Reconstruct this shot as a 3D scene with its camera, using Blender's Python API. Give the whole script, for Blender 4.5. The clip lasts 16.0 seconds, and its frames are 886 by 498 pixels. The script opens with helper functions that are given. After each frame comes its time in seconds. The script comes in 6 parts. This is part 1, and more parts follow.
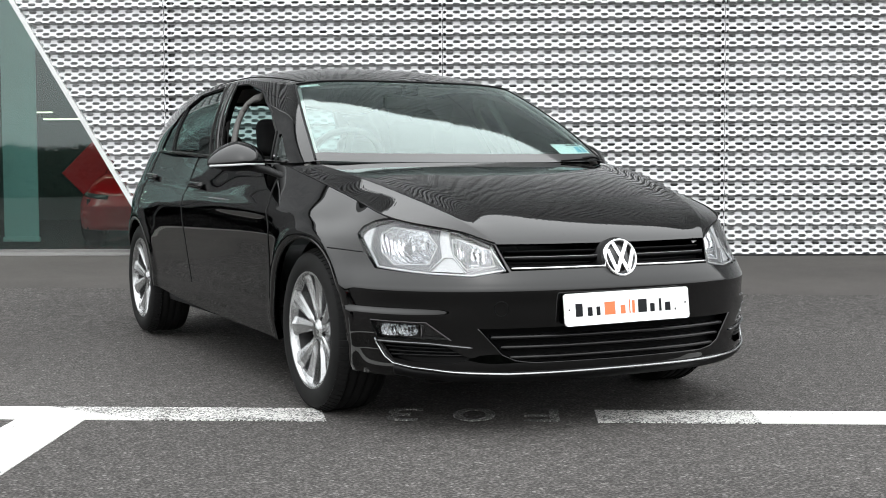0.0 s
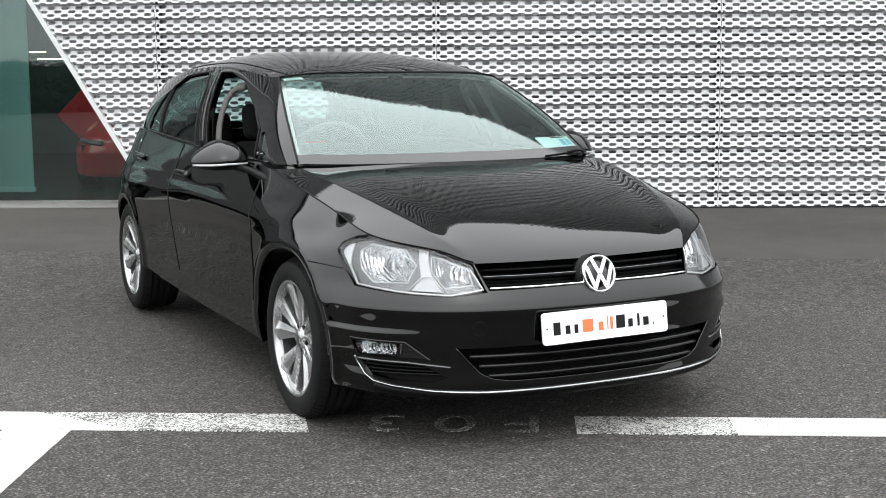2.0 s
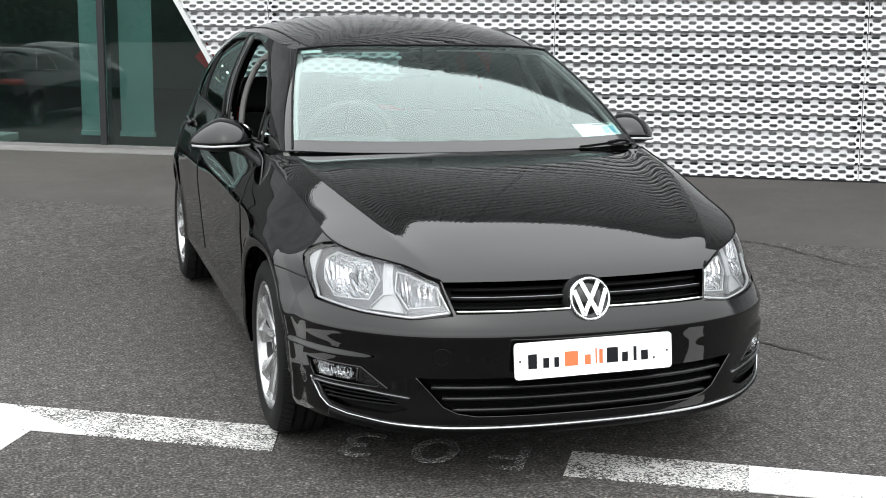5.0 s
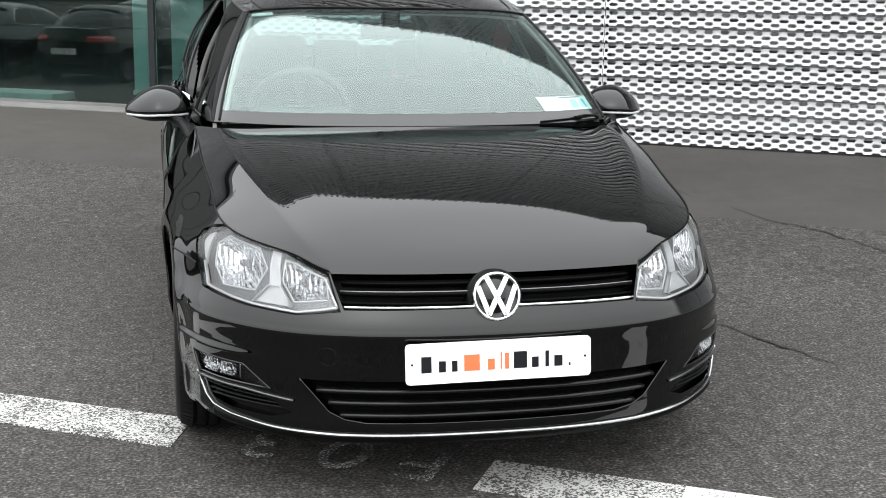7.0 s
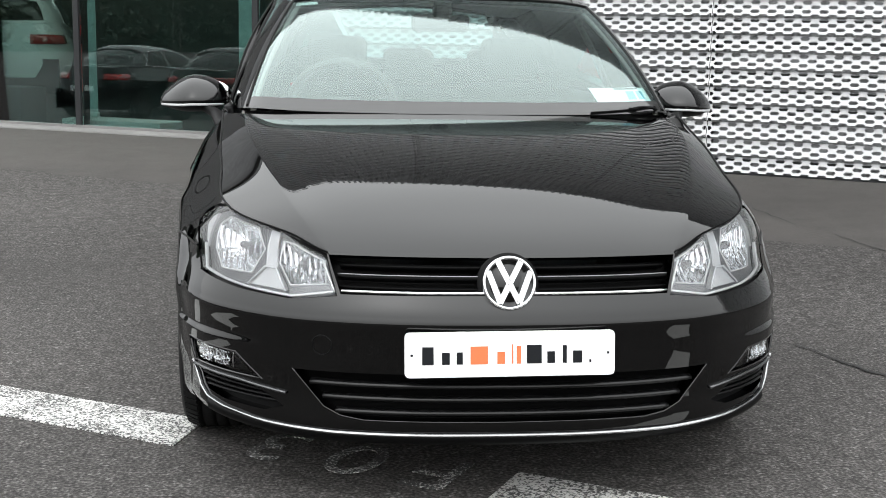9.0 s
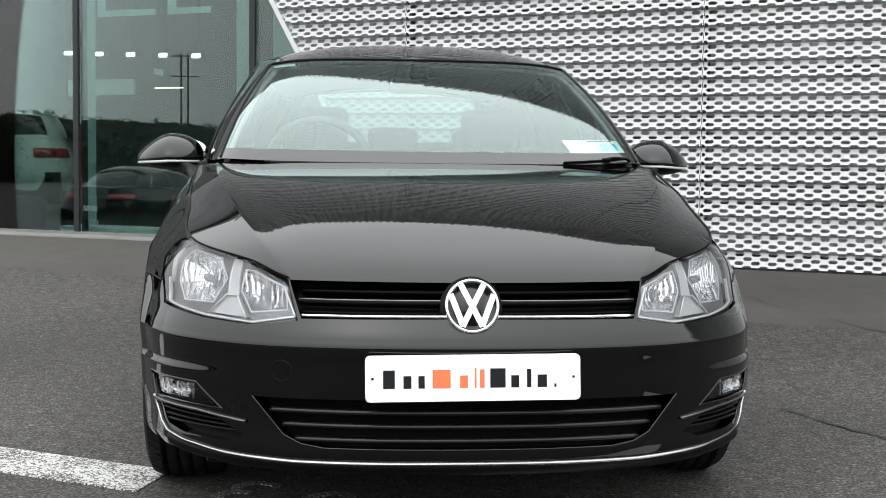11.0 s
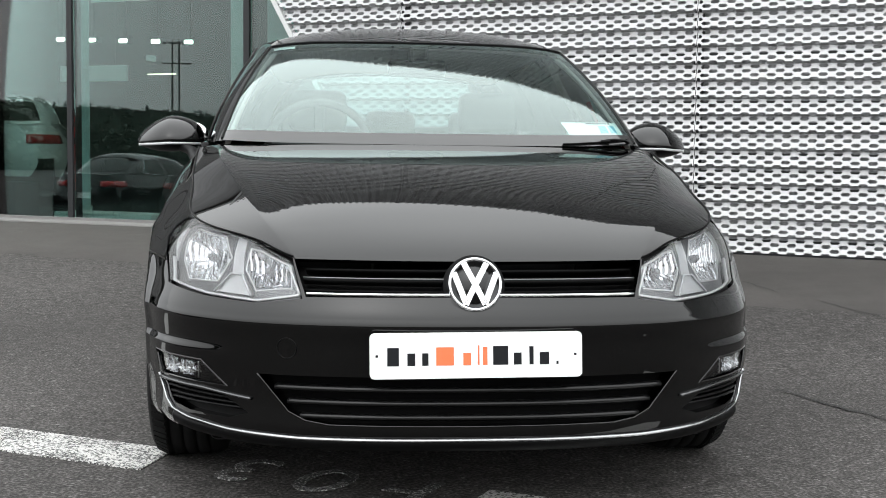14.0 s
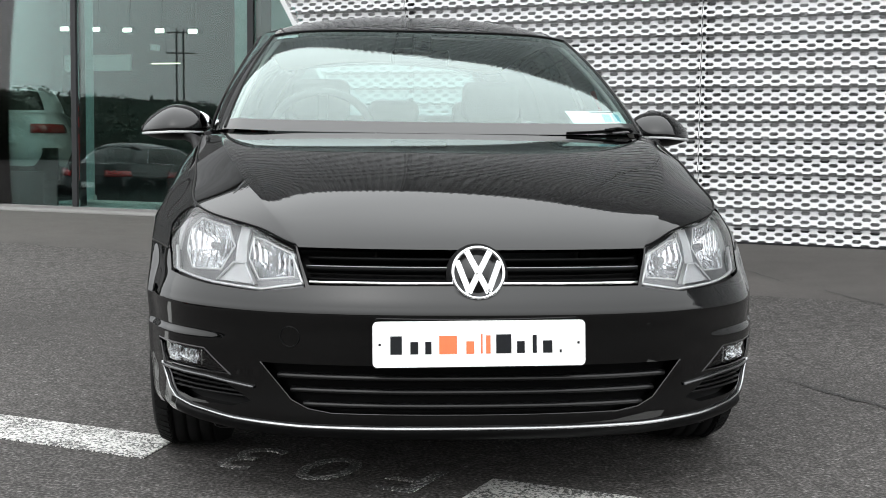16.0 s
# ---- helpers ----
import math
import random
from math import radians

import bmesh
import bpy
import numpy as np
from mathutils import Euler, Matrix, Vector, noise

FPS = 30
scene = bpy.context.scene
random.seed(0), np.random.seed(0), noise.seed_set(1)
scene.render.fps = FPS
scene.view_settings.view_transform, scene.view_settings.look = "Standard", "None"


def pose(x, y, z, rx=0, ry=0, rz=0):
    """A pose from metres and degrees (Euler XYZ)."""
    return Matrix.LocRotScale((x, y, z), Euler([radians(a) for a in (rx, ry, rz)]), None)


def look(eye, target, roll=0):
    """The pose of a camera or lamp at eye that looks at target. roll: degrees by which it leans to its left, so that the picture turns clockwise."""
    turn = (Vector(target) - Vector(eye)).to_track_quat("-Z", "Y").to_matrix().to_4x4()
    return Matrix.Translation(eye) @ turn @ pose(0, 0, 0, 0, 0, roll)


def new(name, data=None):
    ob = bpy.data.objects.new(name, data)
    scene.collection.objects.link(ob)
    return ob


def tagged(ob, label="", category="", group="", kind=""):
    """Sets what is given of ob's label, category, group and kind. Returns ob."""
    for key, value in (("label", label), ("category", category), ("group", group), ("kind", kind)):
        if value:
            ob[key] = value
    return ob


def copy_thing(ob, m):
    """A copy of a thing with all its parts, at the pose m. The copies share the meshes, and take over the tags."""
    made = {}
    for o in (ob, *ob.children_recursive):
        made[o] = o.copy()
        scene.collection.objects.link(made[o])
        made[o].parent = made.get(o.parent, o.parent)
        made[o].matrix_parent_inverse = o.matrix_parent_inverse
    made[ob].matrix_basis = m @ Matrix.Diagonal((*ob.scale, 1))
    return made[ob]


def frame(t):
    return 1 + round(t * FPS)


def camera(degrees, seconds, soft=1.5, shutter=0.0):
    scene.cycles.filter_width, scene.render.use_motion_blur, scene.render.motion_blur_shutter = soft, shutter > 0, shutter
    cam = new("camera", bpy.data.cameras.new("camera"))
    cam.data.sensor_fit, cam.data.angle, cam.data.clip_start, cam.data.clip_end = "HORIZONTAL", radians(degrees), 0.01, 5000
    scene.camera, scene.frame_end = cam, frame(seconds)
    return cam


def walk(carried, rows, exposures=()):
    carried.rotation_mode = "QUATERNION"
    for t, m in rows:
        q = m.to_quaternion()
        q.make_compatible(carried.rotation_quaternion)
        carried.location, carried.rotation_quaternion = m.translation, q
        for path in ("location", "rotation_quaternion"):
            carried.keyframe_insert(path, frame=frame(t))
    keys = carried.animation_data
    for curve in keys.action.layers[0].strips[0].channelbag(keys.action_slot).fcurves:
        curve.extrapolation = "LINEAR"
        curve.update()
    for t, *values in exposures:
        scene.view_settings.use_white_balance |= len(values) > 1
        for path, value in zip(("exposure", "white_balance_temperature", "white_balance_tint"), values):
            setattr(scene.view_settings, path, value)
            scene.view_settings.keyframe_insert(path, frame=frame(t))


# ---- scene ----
cam = camera(38.5, 16.0, soft=0.95)
PATH = [
    (0, (-2.6, -4.466, 0.884), (-1.678, -2.694, 0.77), -0.3),
    (0.5, (-2.577, -4.451, 0.912), (-1.656, -2.679, 0.801), 0.2),
    (1, (-2.561, -4.433, 0.991), (-1.639, -2.663, 0.856), 0.2),
    (1.5, (-2.552, -4.436, 1.114), (-1.635, -2.67, 0.913), -0.2),
    (2, (-2.513, -4.493, 1.256), (-1.604, -2.73, 1.002), -0.5),
    (2.5, (-2.434, -4.522, 1.357), (-1.54, -2.757, 1.06), -0.3),
    (3, (-2.326, -4.471, 1.406), (-1.453, -2.701, 1.081), 0.2),
    (3.5, (-2.159, -4.377, 1.418), (-1.371, -2.573, 1.067), -0.2),
    (4, (-1.989, -4.332, 1.424), (-1.239, -2.512, 1.074), -0.5),
    (4.2, (-1.903, -4.331, 1.434), (-1.184, -2.497, 1.088), -0.4),
    (6.3, (-1.219, -4.081, 1.44), (-0.665, -2.201, 1.041), 1.4),
    (6.5, (-1.129, -4.065, 1.443), (-0.591, -2.183, 1.037), 1.2),
    (7, (-0.908, -4.054, 1.449), (-0.464, -2.15, 1.029), 1.0),
    (7.5, (-0.784, -3.978, 1.448), (-0.385, -2.063, 1.029), 1.1),
    (8, (-0.644, -3.871, 1.418), (-0.298, -1.945, 1.006), 1.5),
    (8.5, (-0.533, -3.848, 1.403), (-0.274, -1.909, 0.986), 1.3),
    (8.7, (-0.535, -3.841, 1.332), (-0.294, -1.895, 0.94), 1.1),
    (11, (-0.415, -3.855, 0.944), (-0.192, -1.872, 0.809), 0.7),
    (11.5, (-0.426, -3.875, 0.932), (-0.197, -1.892, 0.808), 0.4),
    (12, (-0.431, -3.884, 0.931), (-0.204, -1.902, 0.789), 0.1),
    (12.5, (-0.428, -3.887, 0.928), (-0.192, -1.906, 0.785), 0.2),
    (13, (-0.427, -3.89, 0.929), (-0.18, -1.912, 0.779), 0.2),
    (13.5, (-0.437, -3.892, 0.931), (-0.193, -1.913, 0.778), 0.3),
    (14, (-0.448, -3.885, 0.924), (-0.211, -1.905, 0.77), 0.7),
    (14.5, (-0.449, -3.884, 0.925), (-0.217, -1.904, 0.764), 1.0),
    (15, (-0.445, -3.88, 0.926), (-0.219, -1.9, 0.757), 0.9),
    (15.5, (-0.442, -3.877, 0.923), (-0.215, -1.898, 0.753), 0.9),
    (16, (-0.444, -3.88, 0.92), (-0.214, -1.901, 0.75), 0.7),
]
walk(cam, [(t, look(eye, target, roll)) for t, eye, target, roll in PATH], [(0, 1.13), (2, 1.12), (4, 1.16), (8.5, 1.13), (11, 0.93), (12.5, 0.92), (16, 1.02)])

# ---- light: a bright overcast sky, soft sun ----
world = bpy.data.worlds.new("overcast_sky")
scene.world = world
world.use_nodes = True
wn, wl = world.node_tree.nodes, world.node_tree.links
sky = wn.new("ShaderNodeTexSky")
sky.sky_type, sky.sun_disc = "NISHITA", False
sky.sun_elevation, sky.sun_rotation = radians(52), radians(200)
sky.dust_density, sky.air_density, sky.ozone_density = 6.0, 1.2, 1.0
hsv = wn.new("ShaderNodeHueSaturation")
hsv.inputs["Saturation"].default_value = 0.10
cloud = wn.new("ShaderNodeMix")
cloud.data_type = "RGBA"
cloud.inputs["Factor"].default_value = 0.86
cloud.inputs["B"].default_value = (11.6, 12.0, 12.2, 1)
wl.new(sky.outputs["Color"], hsv.inputs["Color"])
wl.new(hsv.outputs["Color"], cloud.inputs["A"])
geo = wn.new("ShaderNodeTexCoord")
axes = wn.new("ShaderNodeSeparateXYZ")
rise = wn.new("ShaderNodeMapRange")      # an overcast sky is three times brighter overhead than at the horizon
rise.inputs["To Min"].default_value, rise.inputs["To Max"].default_value = 0.36, 1.0
shade = wn.new("ShaderNodeVectorMath")
shade.operation = "SCALE"
wl.new(geo.outputs["Generated"], axes.inputs["Vector"])
wl.new(axes.outputs["Z"], rise.inputs["Value"])
wl.new(cloud.outputs["Result"], shade.inputs[0])
wl.new(rise.outputs["Result"], shade.inputs["Scale"])
wl.new(shade.outputs["Vector"], wn["Background"].inputs["Color"])
wn["Background"].inputs["Strength"].default_value = 0.15
sun = new("sun", bpy.data.lights.new("sun", "SUN"))
sun.data.energy, sun.data.angle, sun.data.color = 0.55, radians(178), (1.0, 0.97, 0.93)
sun.matrix_world = look((-6, -14, 22), (0, 0, 0))

# ---- helpers for materials and meshes ----
def material(name, colour, rough=0.5, metal=0.0, coat=0.0, spec=0.5, vary=None, bump=None, sheen=0.0, random_vary=0.0, coat_rough=0.03):
    """A surface: vary = (scale, amount, scale2, amount2) of colour noise; bump = (scale, strength, distance)."""
    m = bpy.data.materials.new(name)
    m.use_nodes = True
    n, l = m.node_tree.nodes, m.node_tree.links
    b = n["Principled BSDF"]
    b.inputs["Base Color"].default_value = (*colour, 1)
    b.inputs["Roughness"].default_value, b.inputs["Metallic"].default_value = rough, metal
    b.inputs["Coat Weight"].default_value, b.inputs["Coat Roughness"].default_value = coat, coat_rough
    b.inputs["Specular IOR Level"].default_value = spec
    b.inputs["Sheen Weight"].default_value = sheen
    tc = n.new("ShaderNodeTexCoord")
    if vary:
        last = None
        for i in range(0, len(vary), 2):
            t = n.new("ShaderNodeTexNoise")
            t.inputs["Scale"].default_value, t.inputs["Detail"].default_value = vary[i], 4
            l.new(tc.outputs["Object"], t.inputs["Vector"])
            r = n.new("ShaderNodeMapRange")
            r.inputs["From Min"].default_value, r.inputs["From Max"].default_value = 0.25, 0.75
            r.inputs["To Min"].default_value, r.inputs["To Max"].default_value = 1 - vary[i + 1], 1 + vary[i + 1]
            l.new(t.outputs["Fac"], r.inputs["Value"])
            if last is None:
                last = r.outputs["Result"]
            else:
                mu = n.new("ShaderNodeMath")
                mu.operation = "MULTIPLY"
                l.new(last, mu.inputs[0])
                l.new(r.outputs["Result"], mu.inputs[1])
                last = mu.outputs[0]
        if random_vary:
            oi = n.new("ShaderNodeObjectInfo")
            r = n.new("ShaderNodeMapRange")
            r.inputs["To Min"].default_value, r.inputs["To Max"].default_value = 1 - random_vary, 1 + random_vary
            l.new(oi.outputs["Random"], r.inputs["Value"])
            mu = n.new("ShaderNodeMath")
            mu.operation = "MULTIPLY"
            l.new(last, mu.inputs[0])
            l.new(r.outputs["Result"], mu.inputs[1])
            last = mu.outputs[0]
        mix = n.new("ShaderNodeVectorMath")
        mix.operation = "SCALE"
        mix.inputs[0].default_value = colour
        l.new(last, mix.inputs["Scale"])
        l.new(mix.outputs["Vector"], b.inputs["Base Color"])
    if bump:
        t = n.new("ShaderNodeTexNoise")
        t.inputs["Scale"].default_value, t.inputs["Detail"].default_value = bump[0], 5
        l.new(tc.outputs["Object"], t.inputs["Vector"])
        bm_ = n.new("ShaderNodeBump")
        bm_.inputs["Strength"].default_value, bm_.inputs["Distance"].default_value = bump[1], bump[2]
        l.new(t.outputs["Fac"], bm_.inputs["Height"])
        l.new(bm_.outputs["Normal"], b.inputs["Normal"])
    return m


def glass(name, tint, ior=1.5, extra=0.0, rough=0.0, sheen=(1, 1, 1)):
    """Thin clear pane: see-through with a tint, mirror gloss by Fresnel."""
    m = bpy.data.materials.new(name)
    m.use_nodes = True
    n, l = m.node_tree.nodes, m.node_tree.links
    n.remove(n["Principled BSDF"])
    tr, gl, mx, fr = (n.new("ShaderNodeBsdfTransparent"), n.new("ShaderNodeBsdfGlossy"), n.new("ShaderNodeMixShader"), n.new("ShaderNodeFresnel"))
    tr.inputs["Color"].default_value = (*tint, 1)
    gl.inputs["Roughness"].default_value = rough
    gl.inputs["Color"].default_value = (*sheen, 1)
    fr.inputs["IOR"].default_value = ior
    fac = fr.outputs["Fac"]
    if extra:
        ad = n.new("ShaderNodeMath")
        ad.operation, ad.use_clamp = "MULTIPLY_ADD", True
        ad.inputs[1].default_value, ad.inputs[2].default_value = 1.0 + extra, extra * 0.06
        l.new(fac, ad.inputs[0])
        fac = ad.outputs[0]
    l.new(fac, mx.inputs["Fac"])
    l.new(tr.outputs["BSDF"], mx.inputs[1])
    l.new(gl.outputs["BSDF"], mx.inputs[2])
    l.new(mx.outputs["Shader"], n["Material Output"].inputs["Surface"])
    return m


def glow(name, colour, strength):
    m = bpy.data.materials.new(name)
    m.use_nodes = True
    b = m.node_tree.nodes["Principled BSDF"]
    b.inputs["Base Color"].default_value = (*colour, 1)
    b.inputs["Emission Color"].default_value = (*colour, 1)
    b.inputs["Emission Strength"].default_value = strength
    return m


def asphalt_material():
    m = material("asphalt", (0.05, 0.05, 0.05), 0.80, spec=0.18)
    n, l = m.node_tree.nodes, m.node_tree.links
    b = n["Principled BSDF"]
    tc = n.new("ShaderNodeTexCoord")
    vo = n.new("ShaderNodeTexVoronoi")
    vo.inputs["Scale"].default_value = 110
    fine = n.new("ShaderNodeTexNoise")
    fine.inputs["Scale"].default_value, fine.inputs["Detail"].default_value = 95, 4
    big = n.new("ShaderNodeTexNoise")
    big.inputs["Scale"].default_value, big.inputs["Detail"].default_value = 0.55, 5
    mid = n.new("ShaderNodeTexNoise")
    mid.inputs["Scale"].default_value, mid.inputs["Detail"].default_value = 21, 3
    blot = n.new("ShaderNodeMapRange")
    blot.inputs["From Min"].default_value, blot.inputs["From Max"].default_value = 0.32, 0.68
    blot.inputs["To Min"].default_value, blot.inputs["To Max"].default_value = 0.68, 1.30
    l.new(mid.outputs["Fac"], blot.inputs["Value"])
    for t in (vo, fine, big, mid):
        l.new(tc.outputs["Object"], t.inputs["Vector"])
    stone = n.new("ShaderNodeValToRGB")
    stone.color_ramp.elements[0].color, stone.color_ramp.elements[1].color = (0.0295, 0.0278, 0.0266, 1), (0.089, 0.0838, 0.0806, 1)
    stone.color_ramp.elements[0].position, stone.color_ramp.elements[1].position = 0.42, 0.60
    e = stone.color_ramp.elements.new(0.74)
    e.color = (0.185, 0.177, 0.171, 1)
    l.new(fine.outputs["Fac"], stone.inputs["Fac"])
    chips = n.new("ShaderNodeValToRGB")
    chips.color_ramp.elements[0].position, chips.color_ramp.elements[1].position = 0.975, 0.99
    sep = n.new("ShaderNodeSeparateColor")
    l.new(vo.outputs["Color"], sep.inputs["Color"])
    l.new(sep.outputs["Red"], chips.inputs["Fac"])
    mx = n.new("ShaderNodeMix")
    mx.data_type = "RGBA"
    mx.inputs["B"].default_value = (0.16, 0.155, 0.15, 1)
    l.new(chips.outputs["Color"], mx.inputs["Factor"])
    l.new(stone.outputs["Color"], mx.inputs["A"])
    patch = n.new("ShaderNodeMapRange")
    patch.inputs["From Min"].default_value, patch.inputs["From Max"].default_value = 0.3, 0.7
    patch.inputs["To Min"].default_value, patch.inputs["To Max"].default_value = 0.78, 1.18
    l.new(big.outputs["Fac"], patch.inputs["Value"])
    sc = n.new("ShaderNodeVectorMath")
    sc.operation = "SCALE"
    l.new(mx.outputs["Result"], sc.inputs[0])
    both_scales = n.new("ShaderNodeMath")
    both_scales.operation = "MULTIPLY"
    l.new(patch.outputs["Result"], both_scales.inputs[0])
    l.new(blot.outputs["Result"], both_scales.inputs[1])
    l.new(both_scales.outputs[0], sc.inputs["Scale"])
    l.new(sc.outputs["Vector"], b.inputs["Base Color"])
    bp = n.new("ShaderNodeBump")
    bp.inputs["Strength"].default_value, bp.inputs["Distance"].default_value = 0.7, 0.006
    l.new(fine.outputs["Fac"], bp.inputs["Height"])
    l.new(bp.outputs["Normal"], b.inputs["Normal"])
    return m


def road_paint_material(name, wear):
    """White road paint over tarmac; wear 0..1 lets the dark aggregate through."""
    m = material(name, (0.8, 0.8, 0.78), 0.6, spec=0.3)
    n, l = m.node_tree.nodes, m.node_tree.links
    b = n["Principled BSDF"]
    tc = n.new("ShaderNodeTexCoord")
    t = n.new("ShaderNodeTexNoise")
    t.inputs["Scale"].default_value, t.inputs["Detail"].default_value, t.inputs["Distortion"].default_value = 125, 3, 0.4
    l.new(tc.outputs["Object"], t.inputs["Vector"])
    big = n.new("ShaderNodeTexNoise")
    big.inputs["Scale"].default_value, big.inputs["Detail"].default_value = 7, 4
    l.new(tc.outputs["Object"], big.inputs["Vector"])
    ad = n.new("ShaderNodeMath")
    ad.operation, ad.inputs[1].default_value = "MULTIPLY_ADD", 0.35
    l.new(big.outputs["Fac"], ad.inputs[0])
    l.new(t.outputs["Fac"], ad.inputs[2])
    r = n.new("ShaderNodeMapRange")
    r.inputs["From Min"].default_value, r.inputs["From Max"].default_value = 0.44 + 0.36 * wear, 0.54 + 0.36 * wear
    l.new(ad.outputs[0], r.inputs["Value"])
    mx = n.new("ShaderNodeMix")
    mx.data_type = "RGBA"
    mx.inputs["A"].default_value, mx.inputs["B"].default_value = (0.045, 0.045, 0.044, 1), (0.55, 0.547, 0.53, 1)
    l.new(r.outputs["Result"], mx.inputs["Factor"])
    l.new(mx.outputs["Result"], b.inputs["Base Color"])
    bp = n.new("ShaderNodeBump")
    bp.inputs["Strength"].default_value, bp.inputs["Distance"].default_value = 0.4, 0.003
    l.new(t.outputs["Fac"], bp.inputs["Height"])
    l.new(bp.outputs["Normal"], b.inputs["Normal"])
    return m


def leaf_material(name, colour):
    return material(name, colour, 0.7, vary=(0.6, 0.4, 6.0, 0.35))


ASPHALT = asphalt_material()
PAINT_FRESH, PAINT_WORN, PAINT_FAINT = road_paint_material("road_paint", 0.02), road_paint_material("worn_road_paint", 0.48), road_paint_material("faint_road_paint", 0.74)
ALU = material("aluminium_sheet", (0.435, 0.44, 0.445), 0.42, 0.30, vary=(0.8, 0.04, 14, 0.05), random_vary=0.03)
BACKING = material("backing_wall", (0.30, 0.304, 0.31), 0.8, vary=(0.7, 0.2, 5, 0.15))
FRAME_DARK = material("dark_frame", (0.018, 0.019, 0.021), 0.4, 0.2, vary=(3, 0.15))
FRAME_WHITE = material("white_trim", (0.6, 0.61, 0.61), 0.35, 0.2, vary=(2, 0.05))
KERB = material("kerb_stone", (0.17, 0.167, 0.163), 0.8, vary=(2, 0.12, 40, 0.1), bump=(60, 0.2, 0.002))
SHOP_GLASS = glass("showroom_glass", (0.58, 0.72, 0.70), 1.5, 0.22)


# ---- mesh helpers ----
def mesh_object(name, bm, mat, parent=None, smooth=False, label=""):
    me = bpy.data.meshes.new(name)
    bm.normal_update()
    bm.to_mesh(me)
    bm.free()
    me.materials.append(mat)
    if smooth:
        for p in me.polygons:
            p.use_smooth = True
    ob = new(name, me)
    if parent is not None:
        ob.parent = parent
    if label:
        tagged(ob, label)
    return ob


def part(name, bm, mat, parent, label="", smooth=False):
    return mesh_object(name, bm, mat, parent, smooth, label)


def box(x0, x1, y0, y1, z0, z1, bevel=0.0, seg=2):
    bm = bmesh.new()
    bmesh.ops.create_cube(bm, size=1, matrix=Matrix.Translation(((x0 + x1) / 2, (y0 + y1) / 2, (z0 + z1) / 2)) @ Matrix.Diagonal((x1 - x0, y1 - y0, z1 - z0, 1)))
    if bevel:
        bmesh.ops.bevel(bm, geom=bm.edges[:], offset=bevel, segments=seg, affect="EDGES", profile=0.5)
    return bm


def prism(points, z0, z1, bevel=0.0):
    """A plate from a plan polygon (counter-clockwise), from z0 to z1."""
    bm = bmesh.new()
    lo = [bm.verts.new((x, y, z0)) for x, y in points]
    hi = [bm.verts.new((x, y, z1)) for x, y in points]
    bm.faces.new(hi)
    bm.faces.new(lo[::-1])
    k = len(points)
    for i in range(k):
        bm.faces.new((lo[i], lo[(i + 1) % k], hi[(i + 1) % k], hi[i]))
    if bevel:
        bmesh.ops.bevel(bm, geom=[e for e in bm.edges], offset=bevel, segments=2, affect="EDGES")
    return bm


def moved(bm, m):
    bmesh.ops.transform(bm, matrix=m, verts=bm.verts[:])
    return bm


def joined(*bms):
    out = bmesh.new()
    for b in bms:
        me = bpy.data.meshes.new("tmp")
        b.to_mesh(me)
        out.from_mesh(me)
        bpy.data.meshes.remove(me)
        b.free()
    return out


def tube(points, radius, sides=8, cap=True):
    """A round bar along points; radius a number or a list."""
    bm = bmesh.new()
    pts = [Vector(p) for p in points]
    rings = []
    side = None
    for i, p in enumerate(pts):
        d = (pts[min(i + 1, len(pts) - 1)] - pts[max(i - 1, 0)]).normalized()
        if side is None:
            side = d.orthogonal().normalized()
        else:
            side = (side - d * side.dot(d)).normalized()
        up = d.cross(side)
        r = radius[i] if isinstance(radius, (list, tuple)) else radius
        rings.append([bm.verts.new(p + side * r * math.cos(2 * math.pi * k / sides) + up * r * math.sin(2 * math.pi * k / sides)) for k in range(sides)])
    for a, b in zip(rings, rings[1:]):
        for k in range(sides):
            bm.faces.new((a[k], a[(k + 1) % sides], b[(k + 1) % sides], b[k]))
    if cap:
        bm.faces.new(rings[0][::-1])
        bm.faces.new(rings[-1])
    return bm


def lathe(profile, sides=64, arc=None):
    """Turns (radius, height) points round the x axis (height along x)."""
    bm = bmesh.new()
    rings = []
    for k in range(sides):
        a = 2 * math.pi * k / sides
        rings.append([bm.verts.new((h, r * math.cos(a), r * math.sin(a))) for r, h in profile])
    for k in range(sides):
        p, q = rings[k], rings[(k + 1) % sides]
        for i in range(len(profile) - 1):
            bm.faces.new((p[i], p[i + 1], q[i + 1], q[i]))
    bmesh.ops.remove_doubles(bm, verts=bm.verts[:], dist=1e-6)
    return bm


def anchor(name, m=None, label="", category="", group="", kind=""):
    ob = new(name)
    ob.empty_display_size = 0.2
    if m is not None:
        ob.matrix_world = m
    return tagged(ob, label, category, group, kind)

# ---- setting: lot, showroom wall ----
WALL_TURN = -29.5
WALL = pose(2.603, 5.524, 0, 0, 0, WALL_TURN)   # x along the wall, y into the building, z up
GLASS_Y = 0.62
BASE = 0.17
WALL_TOP = 8.4
NV = Vector((math.sin(radians(29.5)), math.cos(radians(29.5)), 0))


def ground_height(x, y):
    """The lot is level under the car and rises gently to the building."""
    d = (x * NV.x + y * NV.y - 1.6) / 4.3
    d = min(max(d, 0), 1)
    e = min(max((-x - 3.5) / 6, 0), 1)      # and falls away beside the bays
    return 0.17 * d * d * (3 - 2 * d) - 0.65 * e * e * (3 - 2 * e)


